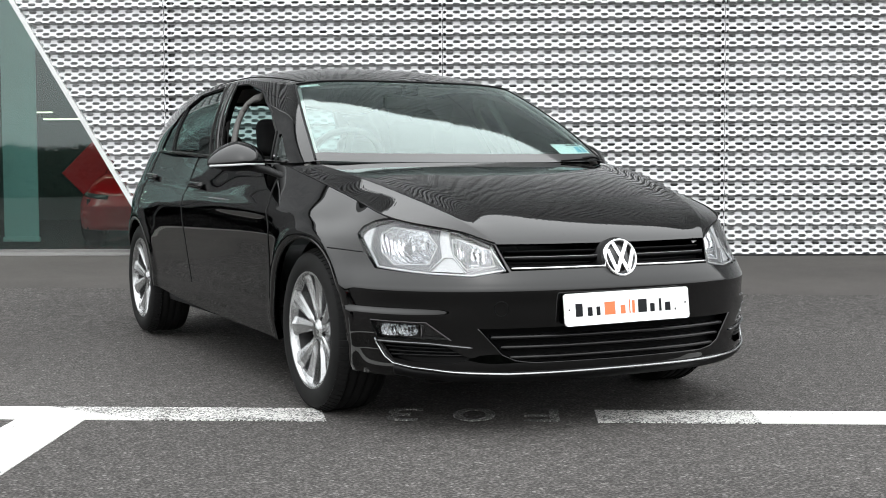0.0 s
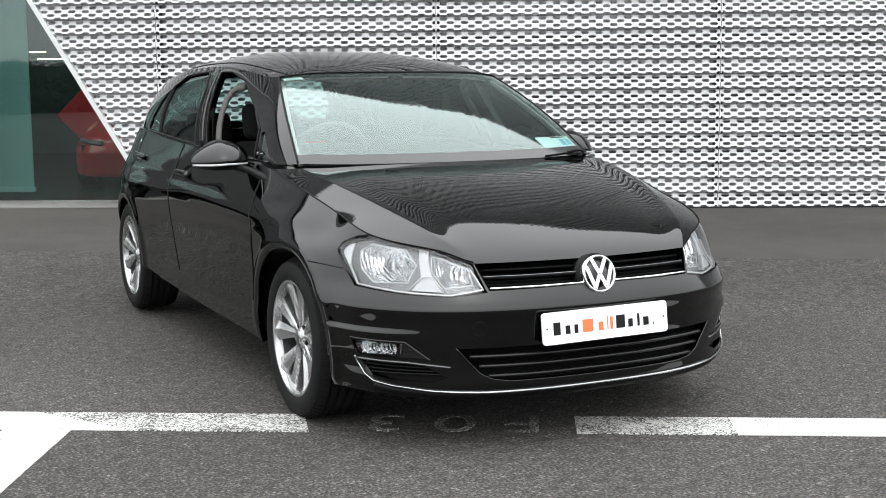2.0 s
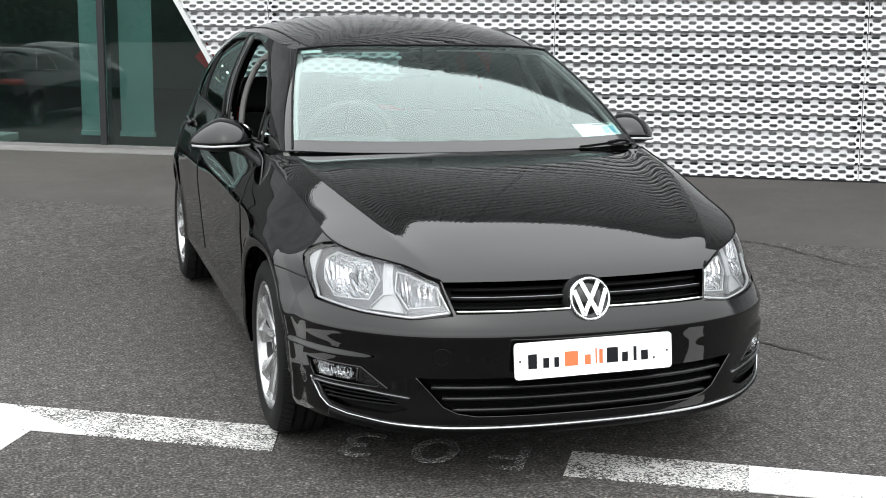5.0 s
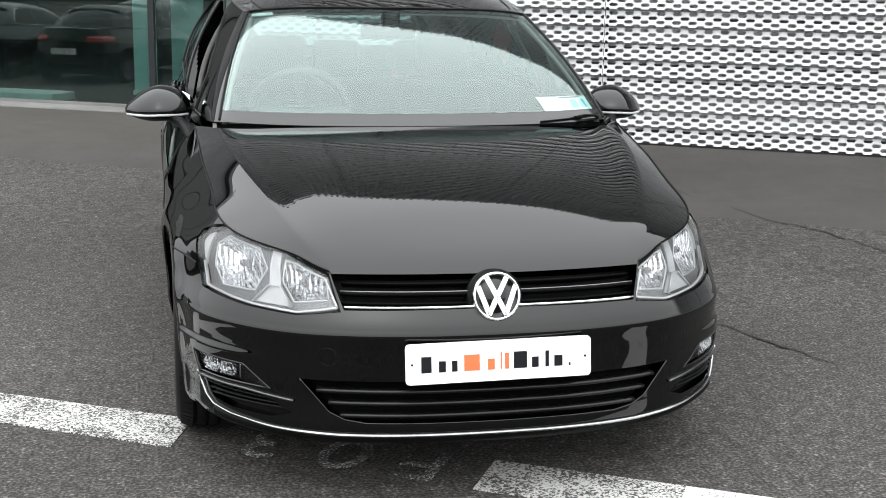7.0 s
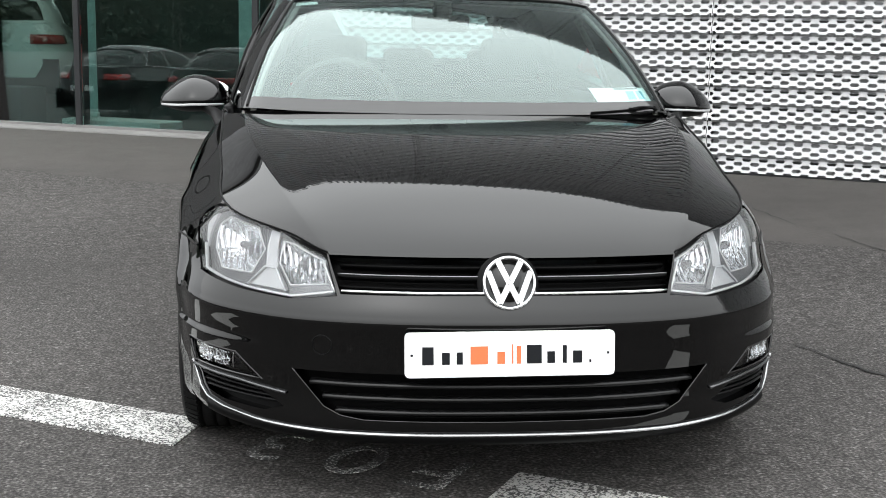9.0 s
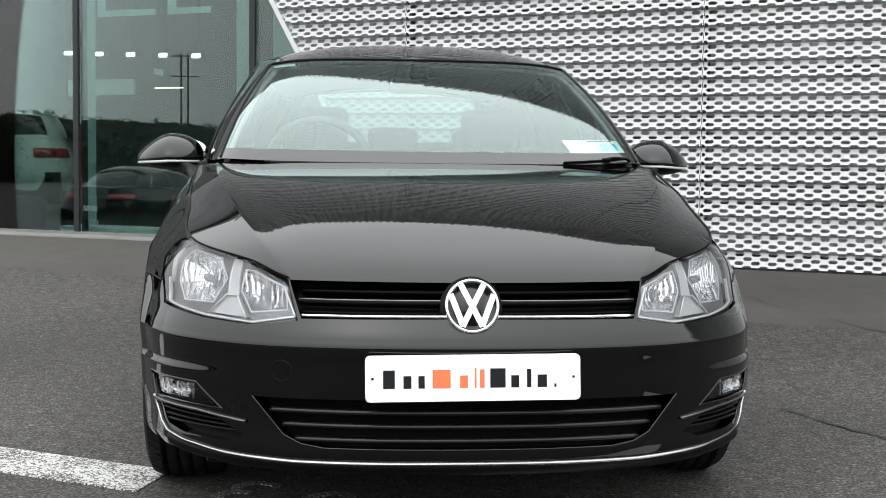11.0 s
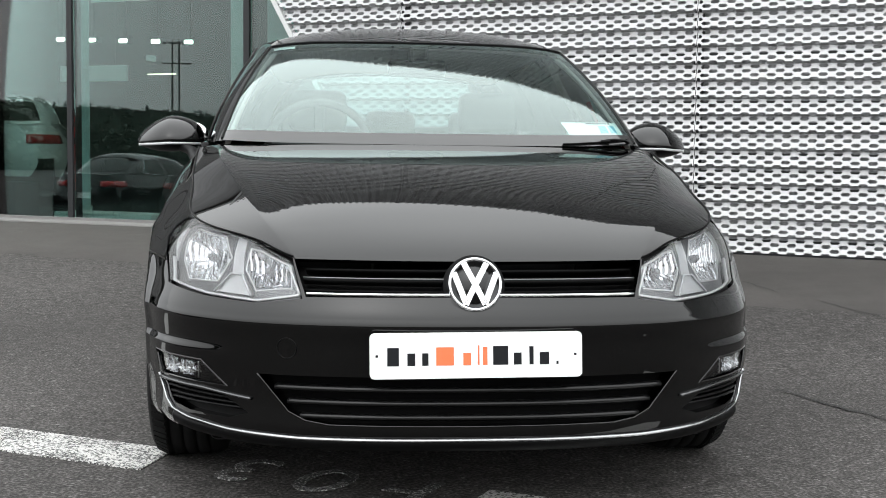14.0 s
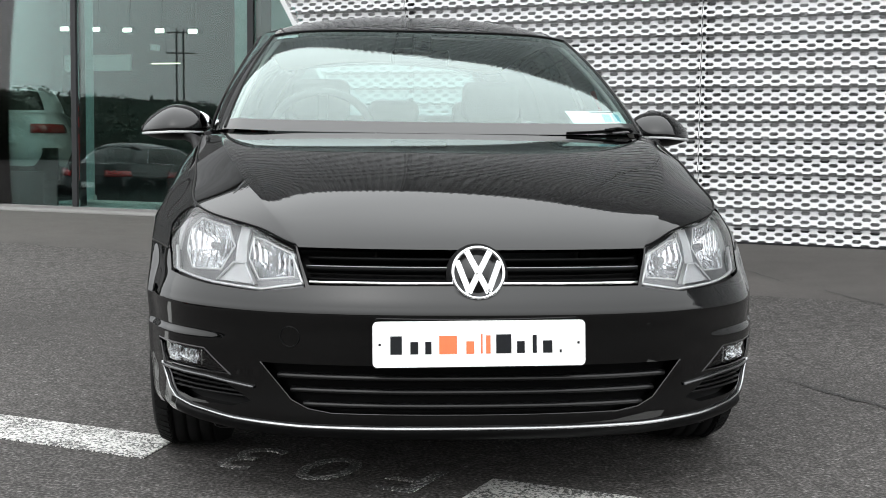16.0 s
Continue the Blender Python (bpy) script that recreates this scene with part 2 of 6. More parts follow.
def build_ground():
    xs = sorted(set([-3000, -800, -300, -120, -60, -30, -20] + [x * 0.5 for x in range(-44, 41)] + [30, 60, 120, 300, 800, 3000]))
    ys = sorted(set([-3000, -800, -300, -120, -60, -30, -20] + [y * 0.5 for y in range(-30, 41)] + [30, 60, 120, 300, 800, 3000]))
    bm = bmesh.new()
    grid = [[bm.verts.new((x, y, ground_height(x, y))) for x in xs] for y in ys]
    for a, b in zip(grid, grid[1:]):
        for i in range(len(xs) - 1):
            bm.faces.new((a[i], a[i + 1], b[i + 1], b[i]))
    ob = mesh_object("ground", bm, ASPHALT, smooth=True)
    return tagged(ob, "dark grey tarmac of a car lot with pale chips", "ground", kind="structure")


build_ground()


def strip(name, pts, mat, label, height=0.004):
    ob = mesh_object(name, prism(pts, 0.0005, height), mat)
    return tagged(ob, label, "road marking")


E1, P1 = Vector((0.857, -0.515)), Vector((-0.515, -0.857))


def on_line(s, w):
    """Along the bay line from the corner by the front wheel, and w across it towards the lane."""
    p = Vector((-0.80, 0.012)) + E1 * s + P1 * w
    return (p.x, p.y)


strip("bay_line", [on_line(-3, 0.25), on_line(-0.62, 0.25), on_line(-1.05, 0.0), on_line(-3, 0.0)], PAINT_FRESH, "fresh white painted bay line on tarmac")
strip("bay_line", [on_line(-0.62, 0.25), on_line(0.06, 0.25), on_line(0.0, 0.0), on_line(-1.05, 0.0)], PAINT_WORN, "worn speckled white bay line ending at the tyre")
strip("bay_line", [on_line(1.04, 0.238), on_line(1.62, 0.238), on_line(1.62, 0.0), on_line(1.04, 0.0)], PAINT_WORN, "worn speckled white bay line past the bay number")
strip("bay_line", [on_line(1.62, 0.238), on_line(2.8, 0.238), on_line(2.8, 0.0), on_line(1.62, 0.0)], PAINT_FRESH, "fresh white painted bay line on tarmac")
LEG = Vector((-0.47, -0.883))
c0, c1 = Vector(on_line(-0.83, 0.254)), Vector(on_line(-1.087, 0.254))
strip("bay_line", [tuple(c1), tuple(c1 + LEG * 0.97), tuple(c0 + LEG * 0.97), tuple(c0)], PAINT_FRESH, "fresh white bay line branching across the tarmac")


def bay_number():
    """Three painted characters, read from inside the bay."""
    cu = bpy.data.curves.new("bay_number", "FONT")
    cu.body, cu.size, cu.extrude, cu.align_x = "F03", 0.35, 0.0015, "LEFT"
    cu.space_character = 1.5
    tmp = new("tmp_text", cu)
    me = bpy.data.meshes.new_from_object(tmp.evaluated_get(bpy.context.evaluated_depsgraph_get()))
    bpy.data.objects.remove(tmp)
    me.materials.append(PAINT_FAINT)
    ob = new("bay_number", me)
    p = on_line(0.93, -0.01)
    ob.matrix_world = pose(p[0], p[1], 0.003, 0, 0, 180 - 31)
    return tagged(ob, "faint worn white letter and digits F03 painted on tarmac", "road marking")


bay_number()


def crack(points, label="thin dark hairline crack in the tarmac"):
    """A fine wandering crack, filled with dark grit."""
    pts = []
    for (x0, y0), (x1, y1) in zip(points, points[1:]):
        for i in range(14):
            t = i / 14
            x, y = x0 + (x1 - x0) * t, y0 + (y1 - y0) * t
            w = noise.noise((x * 9, y * 9, 0.3)) * 0.03
            pts.append((x + w, y + w * 0.6))
    bm = bmesh.new()
    prev = None
    for i, (x, y) in enumerate(pts):
        half = 0.0035 + 0.008 * abs(noise.noise((x * 14, y * 14, 5.0))) * math.sin(math.pi * min(1, (i + 1) / len(pts))) 
        z = ground_height(x, y) + 0.0062
        pair = (bm.verts.new((x - half, y - half, z)), bm.verts.new((x + half, y + half, z)))
        if prev:
            bm.faces.new((prev[0], pair[0], pair[1], prev[1]))
        prev = pair
    bmesh.ops.recalc_face_normals(bm, faces=bm.faces[:])
    return tagged(mesh_object("crack", bm, CRACK), label, "crack")


CRACK = material("crack_grit", (0.018, 0.018, 0.018), 0.95, vary=(40, 0.3))
crack([(2.36, 3.85), (2.42, 3.5), (2.44, 3.31)])
crack([(2.54, 3.0), (2.62, 2.68), (2.72, 2.5), (2.83, 2.25), (2.90, 1.94), (3.02, 1.72)])
crack([(1.46, 0.86), (1.53, 0.59), (1.59, 0.42), (1.67, 0.20)])
crack([(-2.60, 6.08), (-2.34, 5.91)])


def seam_v(u):
    """Where the older tarmac along the building ends."""
    return -2.36 - 0.073 * u + 0.06 * noise.noise((u * 1.7, 4.0, 0)) + 0.03 * noise.noise((u * 9, 1.0, 0)) + 0.02 * noise.noise((u * 31, 2.0, 0))


def build_apron():
    bm = bmesh.new()
    cols = []
    for i in range(521):
        u = -14 + 0.05 * i
        v0, v1 = seam_v(u), (0.29 if u < -2.4 else -0.035)
        col = []
        for j in range(9):
            p = WALL @ Vector((u, v0 + (v1 - v0) * max(0.0, (j - 0.93) / 7.07), 0) if j else Vector((u, v0 - 0.10, 0)))
            col.append(bm.verts.new((p.x, p.y, ground_height(p.x, p.y) + (0.004 if j else -0.004))))
        cols.append(col)
    for a, b in zip(cols, cols[1:]):
        for j in range(8):
            bm.faces.new((a[j], b[j], b[j + 1], a[j + 1]))
    ob = mesh_object("pavement", bm, OLD_TARMAC, smooth=True)
    return tagged(ob, "strip of smoother brownish older tarmac along the showroom", "pavement", kind="structure")


OLD_TARMAC = material("older_tarmac", (0.050, 0.0458, 0.0425), 0.80, spec=0.4, vary=(0.9, 0.22, 5, 0.12, 90, 0.22), bump=(120, 0.5, 0.003))
build_apron()

# perforated aluminium screen: folded sheet with staggered slotted holes
PITCH, PERIOD = 0.124, 0.1295
PANEL = 2.47


LINES = 4                   # lines of holes to a fold; the folds run through the middle of the holes
DEPTH = 0.046
FOLDS = [(0, -1.0, 0.0), (2.5, -0.25, 0.080), (3.5, 0.0, 0.114), (4, -1.0, PERIOD)]


def fold_profile(j):
    """Line j of the unfolded sheet -> (y, z), y negative towards the lot: a face that looks up, an upright one, and the return."""
    j = max(j - 0.5, 0)
    k = int(j // LINES)
    j -= k * LINES
    for (j0, y0, z0), (j1, y1, z1) in zip(FOLDS, FOLDS[1:]):
        if j <= j1:
            t = (j - j0) / (j1 - j0)
            return DEPTH * (y0 + (y1 - y0) * t), k * PERIOD + z0 + (z1 - z0) * t


def perforated_panel(u0, u1, z0, rows):
    """A honeycomb of flat cells, each with a long six-sided hole; the folds run between the lines of holes."""
    verts, faces = [], []
    n_u = max(1, round((u1 - u0) / PITCH))
    pu = (u1 - u0) / n_u
    s = pu / 3
    wide, flat, tall = s * 0.86, s * 0.56, 0.42

    def at(x, j, rim=0.0):
        y, z = fold_profile(j)
        verts.append((min(max(x, u0 + rim), u1 - rim), y, z0 + z))

    for j in range(rows * LINES):
        c = j + 0.5
        for i in range(n_u + (1 if j % 2 == 0 else 0)):
            cx = u0 + (i + (0.5 if j % 2 else 0.0)) * pu
            k = len(verts)
            for x, d in ((-1, 0), (-0.75, -0.5), (-0.5, -1), (0.5, -1), (0.75, -0.5), (1, 0), (0.75, 0.5), (0.5, 1), (-0.5, 1), (-0.75, 0.5)):
                at(cx + x * s, c + d)
            faces += [(k + 1, k + 2, k + 3, k + 4), (k + 9, k + 6, k + 7, k + 8)]
            for x, d in ((-wide, 0), (-flat, -tall), (flat, -tall), (wide, 0), (flat, tall), (-flat, tall)):
                at(cx + x, c + d, 0.006)
            m = k + 10
            faces += [(k, k + 1, m + 1, m), (k + 1, k + 4, m + 2, m + 1), (k + 4, k + 5, m + 3, m + 2),
                      (k + 5, k + 6, m + 4, m + 3), (k + 6, k + 9, m + 5, m + 4), (k + 9, k, m, m + 5)]
    return verts, faces


def diagonal_u(z):
    return -2.50 - (z - 0.19) / 1.72


def build_screen():
    top = anchor("wall_screen", WALL, "folded perforated aluminium screen wall of the showroom", "wall", kind="structure")
    rows = int((WALL_TOP - 0.19) / PERIOD)
    for i in range(-4, 6):
        u0, u1 = i * PANEL + 0.0025, (i + 1) * PANEL - 0.0025
        r0 = 0
        if u0 < -2.5:
            r0 = max(0, int(((-2.5 - u1) * 1.72) / PERIOD) - 1)
            if r0 >= rows:
                continue
        v, f = perforated_panel(u0, u1, 0.19 + r0 * PERIOD, rows - r0)
        me = bpy.data.meshes.new("screen_panel")
        me.from_pydata(v, [], f)
        if u0 < -2.4:
            bm = bmesh.new()
            bm.from_mesh(me)
            bmesh.ops.bisect_plane(bm, geom=bm.verts[:] + bm.edges[:] + bm.faces[:], plane_co=(-2.5, 0, 0.19), plane_no=(-1.72, 0, -1), clear_outer=True)
            bm.to_mesh(me)
            bm.free()
        me.materials.append(ALU)
        ob = new("screen_panel", me)
        ob.parent = top
    # the bright edge trim along the slanted cut
    pts = [(diagonal_u(z), -0.045, z) for z in (0.12, WALL_TOP)]
    d = Vector((pts[1][0] - pts[0][0], 0, pts[1][2] - pts[0][2])).normalized()
    nrm = Vector((d.z, 0, -d.x))
    bm = bmesh.new()
    for y in (-0.05, 0.02):
        for p in pts:
            for w in (-0.02, 0.02):
                q = Vector(p) + nrm * w
                bm.verts.new((q.x, y, q.z))
    bmesh.ops.convex_hull(bm, input=bm.verts[:])
    part("edge_trim", bm, FRAME_WHITE, top, "white edge trim")
    # rails behind the sheet, at uneven heights
    dice = random.Random(11)
    for k in range(rows):
        if dice.random() < 0.5:
            z = 0.19 + k * PERIOD + dice.choice((0.022, 0.050, 0.078))
            part("rail", box(max(diagonal_u(z) + 0.08, -2.40), 13.6, 0.008, 0.028, z, z + 0.020), FRAME_DARK, top)
    # posts behind the panel joints
    for i in range(-4, 7):
        z0 = 0.17 if i * PANEL > -2.5 else 0.19 + (-2.5 - i * PANEL) * 1.72
        if z0 < WALL_TOP - 0.3:
            part("post", box(i * PANEL - 0.03, i * PANEL + 0.03, 0.03, 0.10, z0, WALL_TOP), FRAME_DARK, top)
    return top


build_screen()


def build_shell():
    # solid wall behind the screen, right of the slanted cut, and the far returns
    bm = bmesh.new()
    pts = [(-2.5 + 0.02, 0.17), (14, 0.17), (14, WALL_TOP - 0.05), (diagonal_u(WALL_TOP) + 0.02, WALL_TOP - 0.05)]
    lo = [bm.verts.new((x, 0.115, z)) for x, z in pts]
    hi = [bm.verts.new((x, 0.52, z)) for x, z in pts]
    bm.faces.new(lo)
    bm.faces.new(hi[::-1])
    for i in range(4):
        j = (i + 1) % 4
        bm.faces.new((lo[j], lo[i], hi[i], hi[j]))
    bmesh.ops.recalc_face_normals(bm, faces=bm.faces[:])
    ob = mesh_object("wall_backing", bm, BACKING)
    ob.matrix_world = WALL
    tagged(ob, "grey solid wall behind the perforated screen", "wall", kind="structure")
    roof = mesh_object("roof", box(-16, 14.2, 0.35, 12, WALL_TOP - 0.04, WALL_TOP + 0.2), BACKING)
    roof.matrix_world = WALL
    tagged(roof, "flat grey roof of the showroom", "roof", kind="structure")
    plinth = mesh_object("trim", box(-2.5, 14, -0.03, 0.06, 0.10, 0.188), FRAME_DARK)
    plinth.matrix_world = WALL
    tagged(plinth, "dark base trim below the perforated screen", "trim", kind="structure")


build_shell()

# ---- showroom behind the glass ----
ROOM_FLOOR = material("showroom_floor", (0.06, 0.063, 0.066), 0.25, vary=(0.5, 0.15, 8, 0.1))
ROOM_WALL = material("showroom_wall", (0.10, 0.105, 0.10), 0.7, vary=(0.6, 0.15, 9, 0.06))
ROOM_DARK = material("dark_panel", (0.03, 0.032, 0.034), 0.5, vary=(0.8, 0.3))
ROOM_CEIL = material("showroom_ceiling", (0.12, 0.125, 0.125), 0.8, vary=(0.5, 0.1))
BANNER = material("frosted_banner", (0.58, 0.68, 0.675), 0.6, vary=(0.8, 0.06, 12, 0.04))
BANNER_BAR = material("banner_bar", (0.72, 0.80, 0.78), 0.4, 0.2)
SPOT = glow("lamp_face", (1.0, 0.93, 0.8), 9.0)
TUBE = glow("strip_lamp", (1.0, 0.85, 0.6), 2.2)
WHITE_BOARD = material("white_board", (0.75, 0.8, 0.79), 0.5, vary=(2, 0.05))
RED_SIGN = material("red_sign", (0.62, 0.02, 0.03), 0.45, vary=(2, 0.1))


def at_wall(ob):
    ob.matrix_world = WALL
    return ob


def build_showroom():
    floor = at_wall(mesh_object("floor", box(-18, 0.0, GLASS_Y + 0.05, 10.5, -0.05, BASE + 0.005), ROOM_FLOOR))
    tagged(floor, "dark polished showroom floor", "floor", kind="structure")
    back = at_wall(mesh_object("wall_north", box(-18, 0.2, 10.4, 10.6, BASE, WALL_TOP - 0.06), ROOM_WALL))
    tagged(back, "dim grey back wall of the showroom", "wall", kind="structure")
    side = at_wall(mesh_object("wall_east", box(-0.2, 0.0, 0.56, 10.4, BASE, WALL_TOP - 0.06), ROOM_WALL))
    tagged(side, "dim grey side wall of the showroom", "wall", kind="structure")
    west = at_wall(mesh_object("wall_west", box(-18.2, -18.0, 0.5, 10.6, BASE, WALL_TOP - 0.06), ROOM_WALL))
    tagged(west, "dim grey side wall of the showroom", "wall", kind="structure")
    ceil = at_wall(mesh_object("ceiling", box(-18, 0, GLASS_Y + 0.1, 10.4, 4.4, 4.6), ROOM_CEIL))
    tagged(ceil, "dark showroom ceiling", "ceiling", kind="structure")
    fascia = at_wall(mesh_object("wall_fascia", box(-18.2, -0.2, GLASS_Y - 0.02, GLASS_Y + 0.1, 4.3, WALL_TOP - 0.06), BACKING))
    tagged(fascia, "grey fascia above the glazing", "wall", kind="structure")
    kerb = at_wall(mesh_object("kerb", box(-18, -2.3, 0.30, GLASS_Y + 0.06, -0.05, BASE + 0.02, 0.012), KERB))
    tagged(kerb, "pale stone kerb under the showroom glazing", "kerb", kind="structure")
    sill = at_wall(mesh_object("trim", box(-18, -2.3, GLASS_Y - 0.03, GLASS_Y + 0.03, BASE + 0.02, BASE + 0.045), KERB))
    tagged(sill, "pale metal sill under the showroom glazing", "trim", kind="structure")
    posts = [-2.29 - 2.04 * k for k in range(8)]
    for k, (a, b) in enumerate(zip(posts[1:], posts)):
        win = anchor(f"window_{k + 1}", WALL, "tall dark-framed showroom window of tinted glass", "window", kind="structure")
        pane = part("pane", box(a + 0.033, b - 0.033, GLASS_Y, GLASS_Y + 0.012, BASE + 0.046, 4.3), SHOP_GLASS, win)
        pane.visible_shadow = False
        part("mullion", box(a - 0.032, a + 0.032, GLASS_Y - 0.03, GLASS_Y + 0.12, BASE + 0.045, 4.31, 0.004), FRAME_DARK, win)
    # hanging frosted banners behind the glass, with a pale bar at the foot
    for a, b in ((-4.32, -3.98), (-4.73, -4.54), (-6.64, -6.42)):
        ban = anchor("hanging_banner", WALL, "long frosted pale green banner with a pale foot bar", "banner", "banners behind the glazing")
        part("cloth", box(a, b, GLASS_Y + 0.34, GLASS_Y + 0.35, BASE + 0.14, 4.36), BANNER, ban)
        part("foot_bar", box(a - 0.01, b + 0.01, GLASS_Y + 0.32, GLASS_Y + 0.37, BASE + 0.1, BASE + 0.15, 0.006), BANNER_BAR, ban)


build_showroom()


def lamp_at(u, v, z):
    lamp = anchor("ceiling_spotlight", WALL @ pose(u, v, z), "small square ceiling spotlight, lit warm white", "spotlight", "showroom spotlights")
    part("housing", box(-0.10, 0.10, -0.06, 0.06, 0.0, 0.10, 0.01), FRAME_DARK, lamp)
    part("lamp_face", box(-0.07, 0.07, -0.075, -0.06, 0.015, 0.07), SPOT, lamp)
    part("stem", box(-0.012, 0.012, -0.012, 0.012, 0.10, 4.4 - z), FRAME_DARK, lamp)


for k in range(5):
    lamp_at(-11.19 + 0.588 * k, 6.4, 2.535 - 0.0225 * k)
# two added fill lamps brighten the room; no fittings stand for them
for u in (-11, -4.5):
    light = new("showroom_fill", bpy.data.lights.new("showroom_fill", "AREA"))
    light.data.shape, light.data.size, light.data.size_y, light.data.energy, light.data.color = "RECTANGLE", 6.0, 2.0, 45, (1.0, 0.95, 0.87)
    light.matrix_world = WALL @ pose(u, 2.0, 4.36)
    tagged(light, "added wide warm fill light under the showroom ceiling", "light")

import functools

# ---- the car: smooth curves that give its shape ----
def segment(x, t):
    """The index of the stretch of the rising list x that holds t."""
    i, j = 0, len(x) - 2
    while i < j:
        k = (i + j + 1) // 2
        if x[k] <= t:
            i = k
        else:
            j = k - 1
    return i


class Curve:
    """A smooth curve through values at given positions (natural cubic)."""

    def __init__(self, xs, ys):
        x, y = np.array(xs, float), np.array(ys, float)
        n = len(x)
        a, r = np.zeros((n, n)), np.zeros(n)
        h = np.diff(x)
        a[0, 0] = a[-1, -1] = 1
        for i in range(1, n - 1):
            a[i, i - 1], a[i, i], a[i, i + 1] = h[i - 1], 2 * (h[i - 1] + h[i]), h[i]
            r[i] = 6 * ((y[i + 1] - y[i]) / h[i] - (y[i] - y[i - 1]) / h[i - 1])
        self.x, self.y, self.m = x.tolist(), y.tolist(), np.linalg.solve(a, r).tolist()

    def __call__(self, t):
        x, y, m = self.x, self.y, self.m
        t = min(max(t, x[0]), x[-1])
        i = segment(x, t)
        h = x[i + 1] - x[i]
        p, q = (x[i + 1] - t) / h, (t - x[i]) / h
        return (p * y[i] + q * y[i + 1] + ((p ** 3 - p) * m[i] + (q ** 3 - q) * m[i + 1]) * h * h / 6)


class Soft:
    """A curve without overshoot (monotone cubic)."""

    def __init__(self, xs, ys):
        x, y = np.array(xs, float), np.array(ys, float)
        h, d = np.diff(x), np.diff(y) / np.diff(x)
        m = np.zeros(len(x))
        m[0], m[-1] = d[0], d[-1]
        for i in range(1, len(x) - 1):
            if d[i - 1] * d[i] > 0:
                w1, w2 = 2 * h[i] + h[i - 1], h[i] + 2 * h[i - 1]
                m[i] = (w1 + w2) / (w1 / d[i - 1] + w2 / d[i])
        self.x, self.y, self.m = x.tolist(), y.tolist(), m.tolist()

    def __call__(self, t):
        x, y, m = self.x, self.y, self.m
        t = min(max(t, x[0]), x[-1])
        i = segment(x, t)
        h = x[i + 1] - x[i]
        s = (t - x[i]) / h
        return ((1 + 2 * s) * (1 - s) ** 2 * y[i] + s * (1 - s) ** 2 * h * m[i] + s * s * (3 - 2 * s) * y[i + 1] + s * s * (s - 1) * h * m[i + 1])


HUB_Z, TYRE_R, WHEELBASE = 0.306, 0.306, 2.637
# plan outline of the right half at bumper height, from the nose round to the tail
OUT_X = [0.0, 0.22, 0.42, 0.555, 0.665, 0.75, 0.815, 0.858, 0.880, 0.887, 0.888, 0.889, 0.890, 0.889, 0.877, 0.795, 0.63, 0.36, 0.0]
OUT_Y = [-0.852, -0.842, -0.803, -0.748, -0.668, -0.575, -0.455, -0.28, -0.05, 0.25, 0.6, 1.2, 1.9, 2.4, 2.75, 3.09, 3.27, 3.345, 3.365]
OUT_A = [0.0]
for i in range(1, len(OUT_X)):
    OUT_A.append(OUT_A[-1] + math.hypot(OUT_X[i] - OUT_X[i - 1], OUT_Y[i] - OUT_Y[i - 1]))
out_x, out_y = Curve(OUT_A, OUT_X), Curve(OUT_A, OUT_Y)
A_END = OUT_A[-1]


def a_at(x=None, y=None):
    """Where the outline passes an x (front) or a y (side)."""
    lo, hi = 0.0, A_END
    for _ in range(40):
        mid = (lo + hi) / 2
        if (x is not None and out_x(mid) < x) or (y is not None and out_y(mid) < y):
            lo = mid
        else:
            hi = mid
    return (lo + hi) / 2


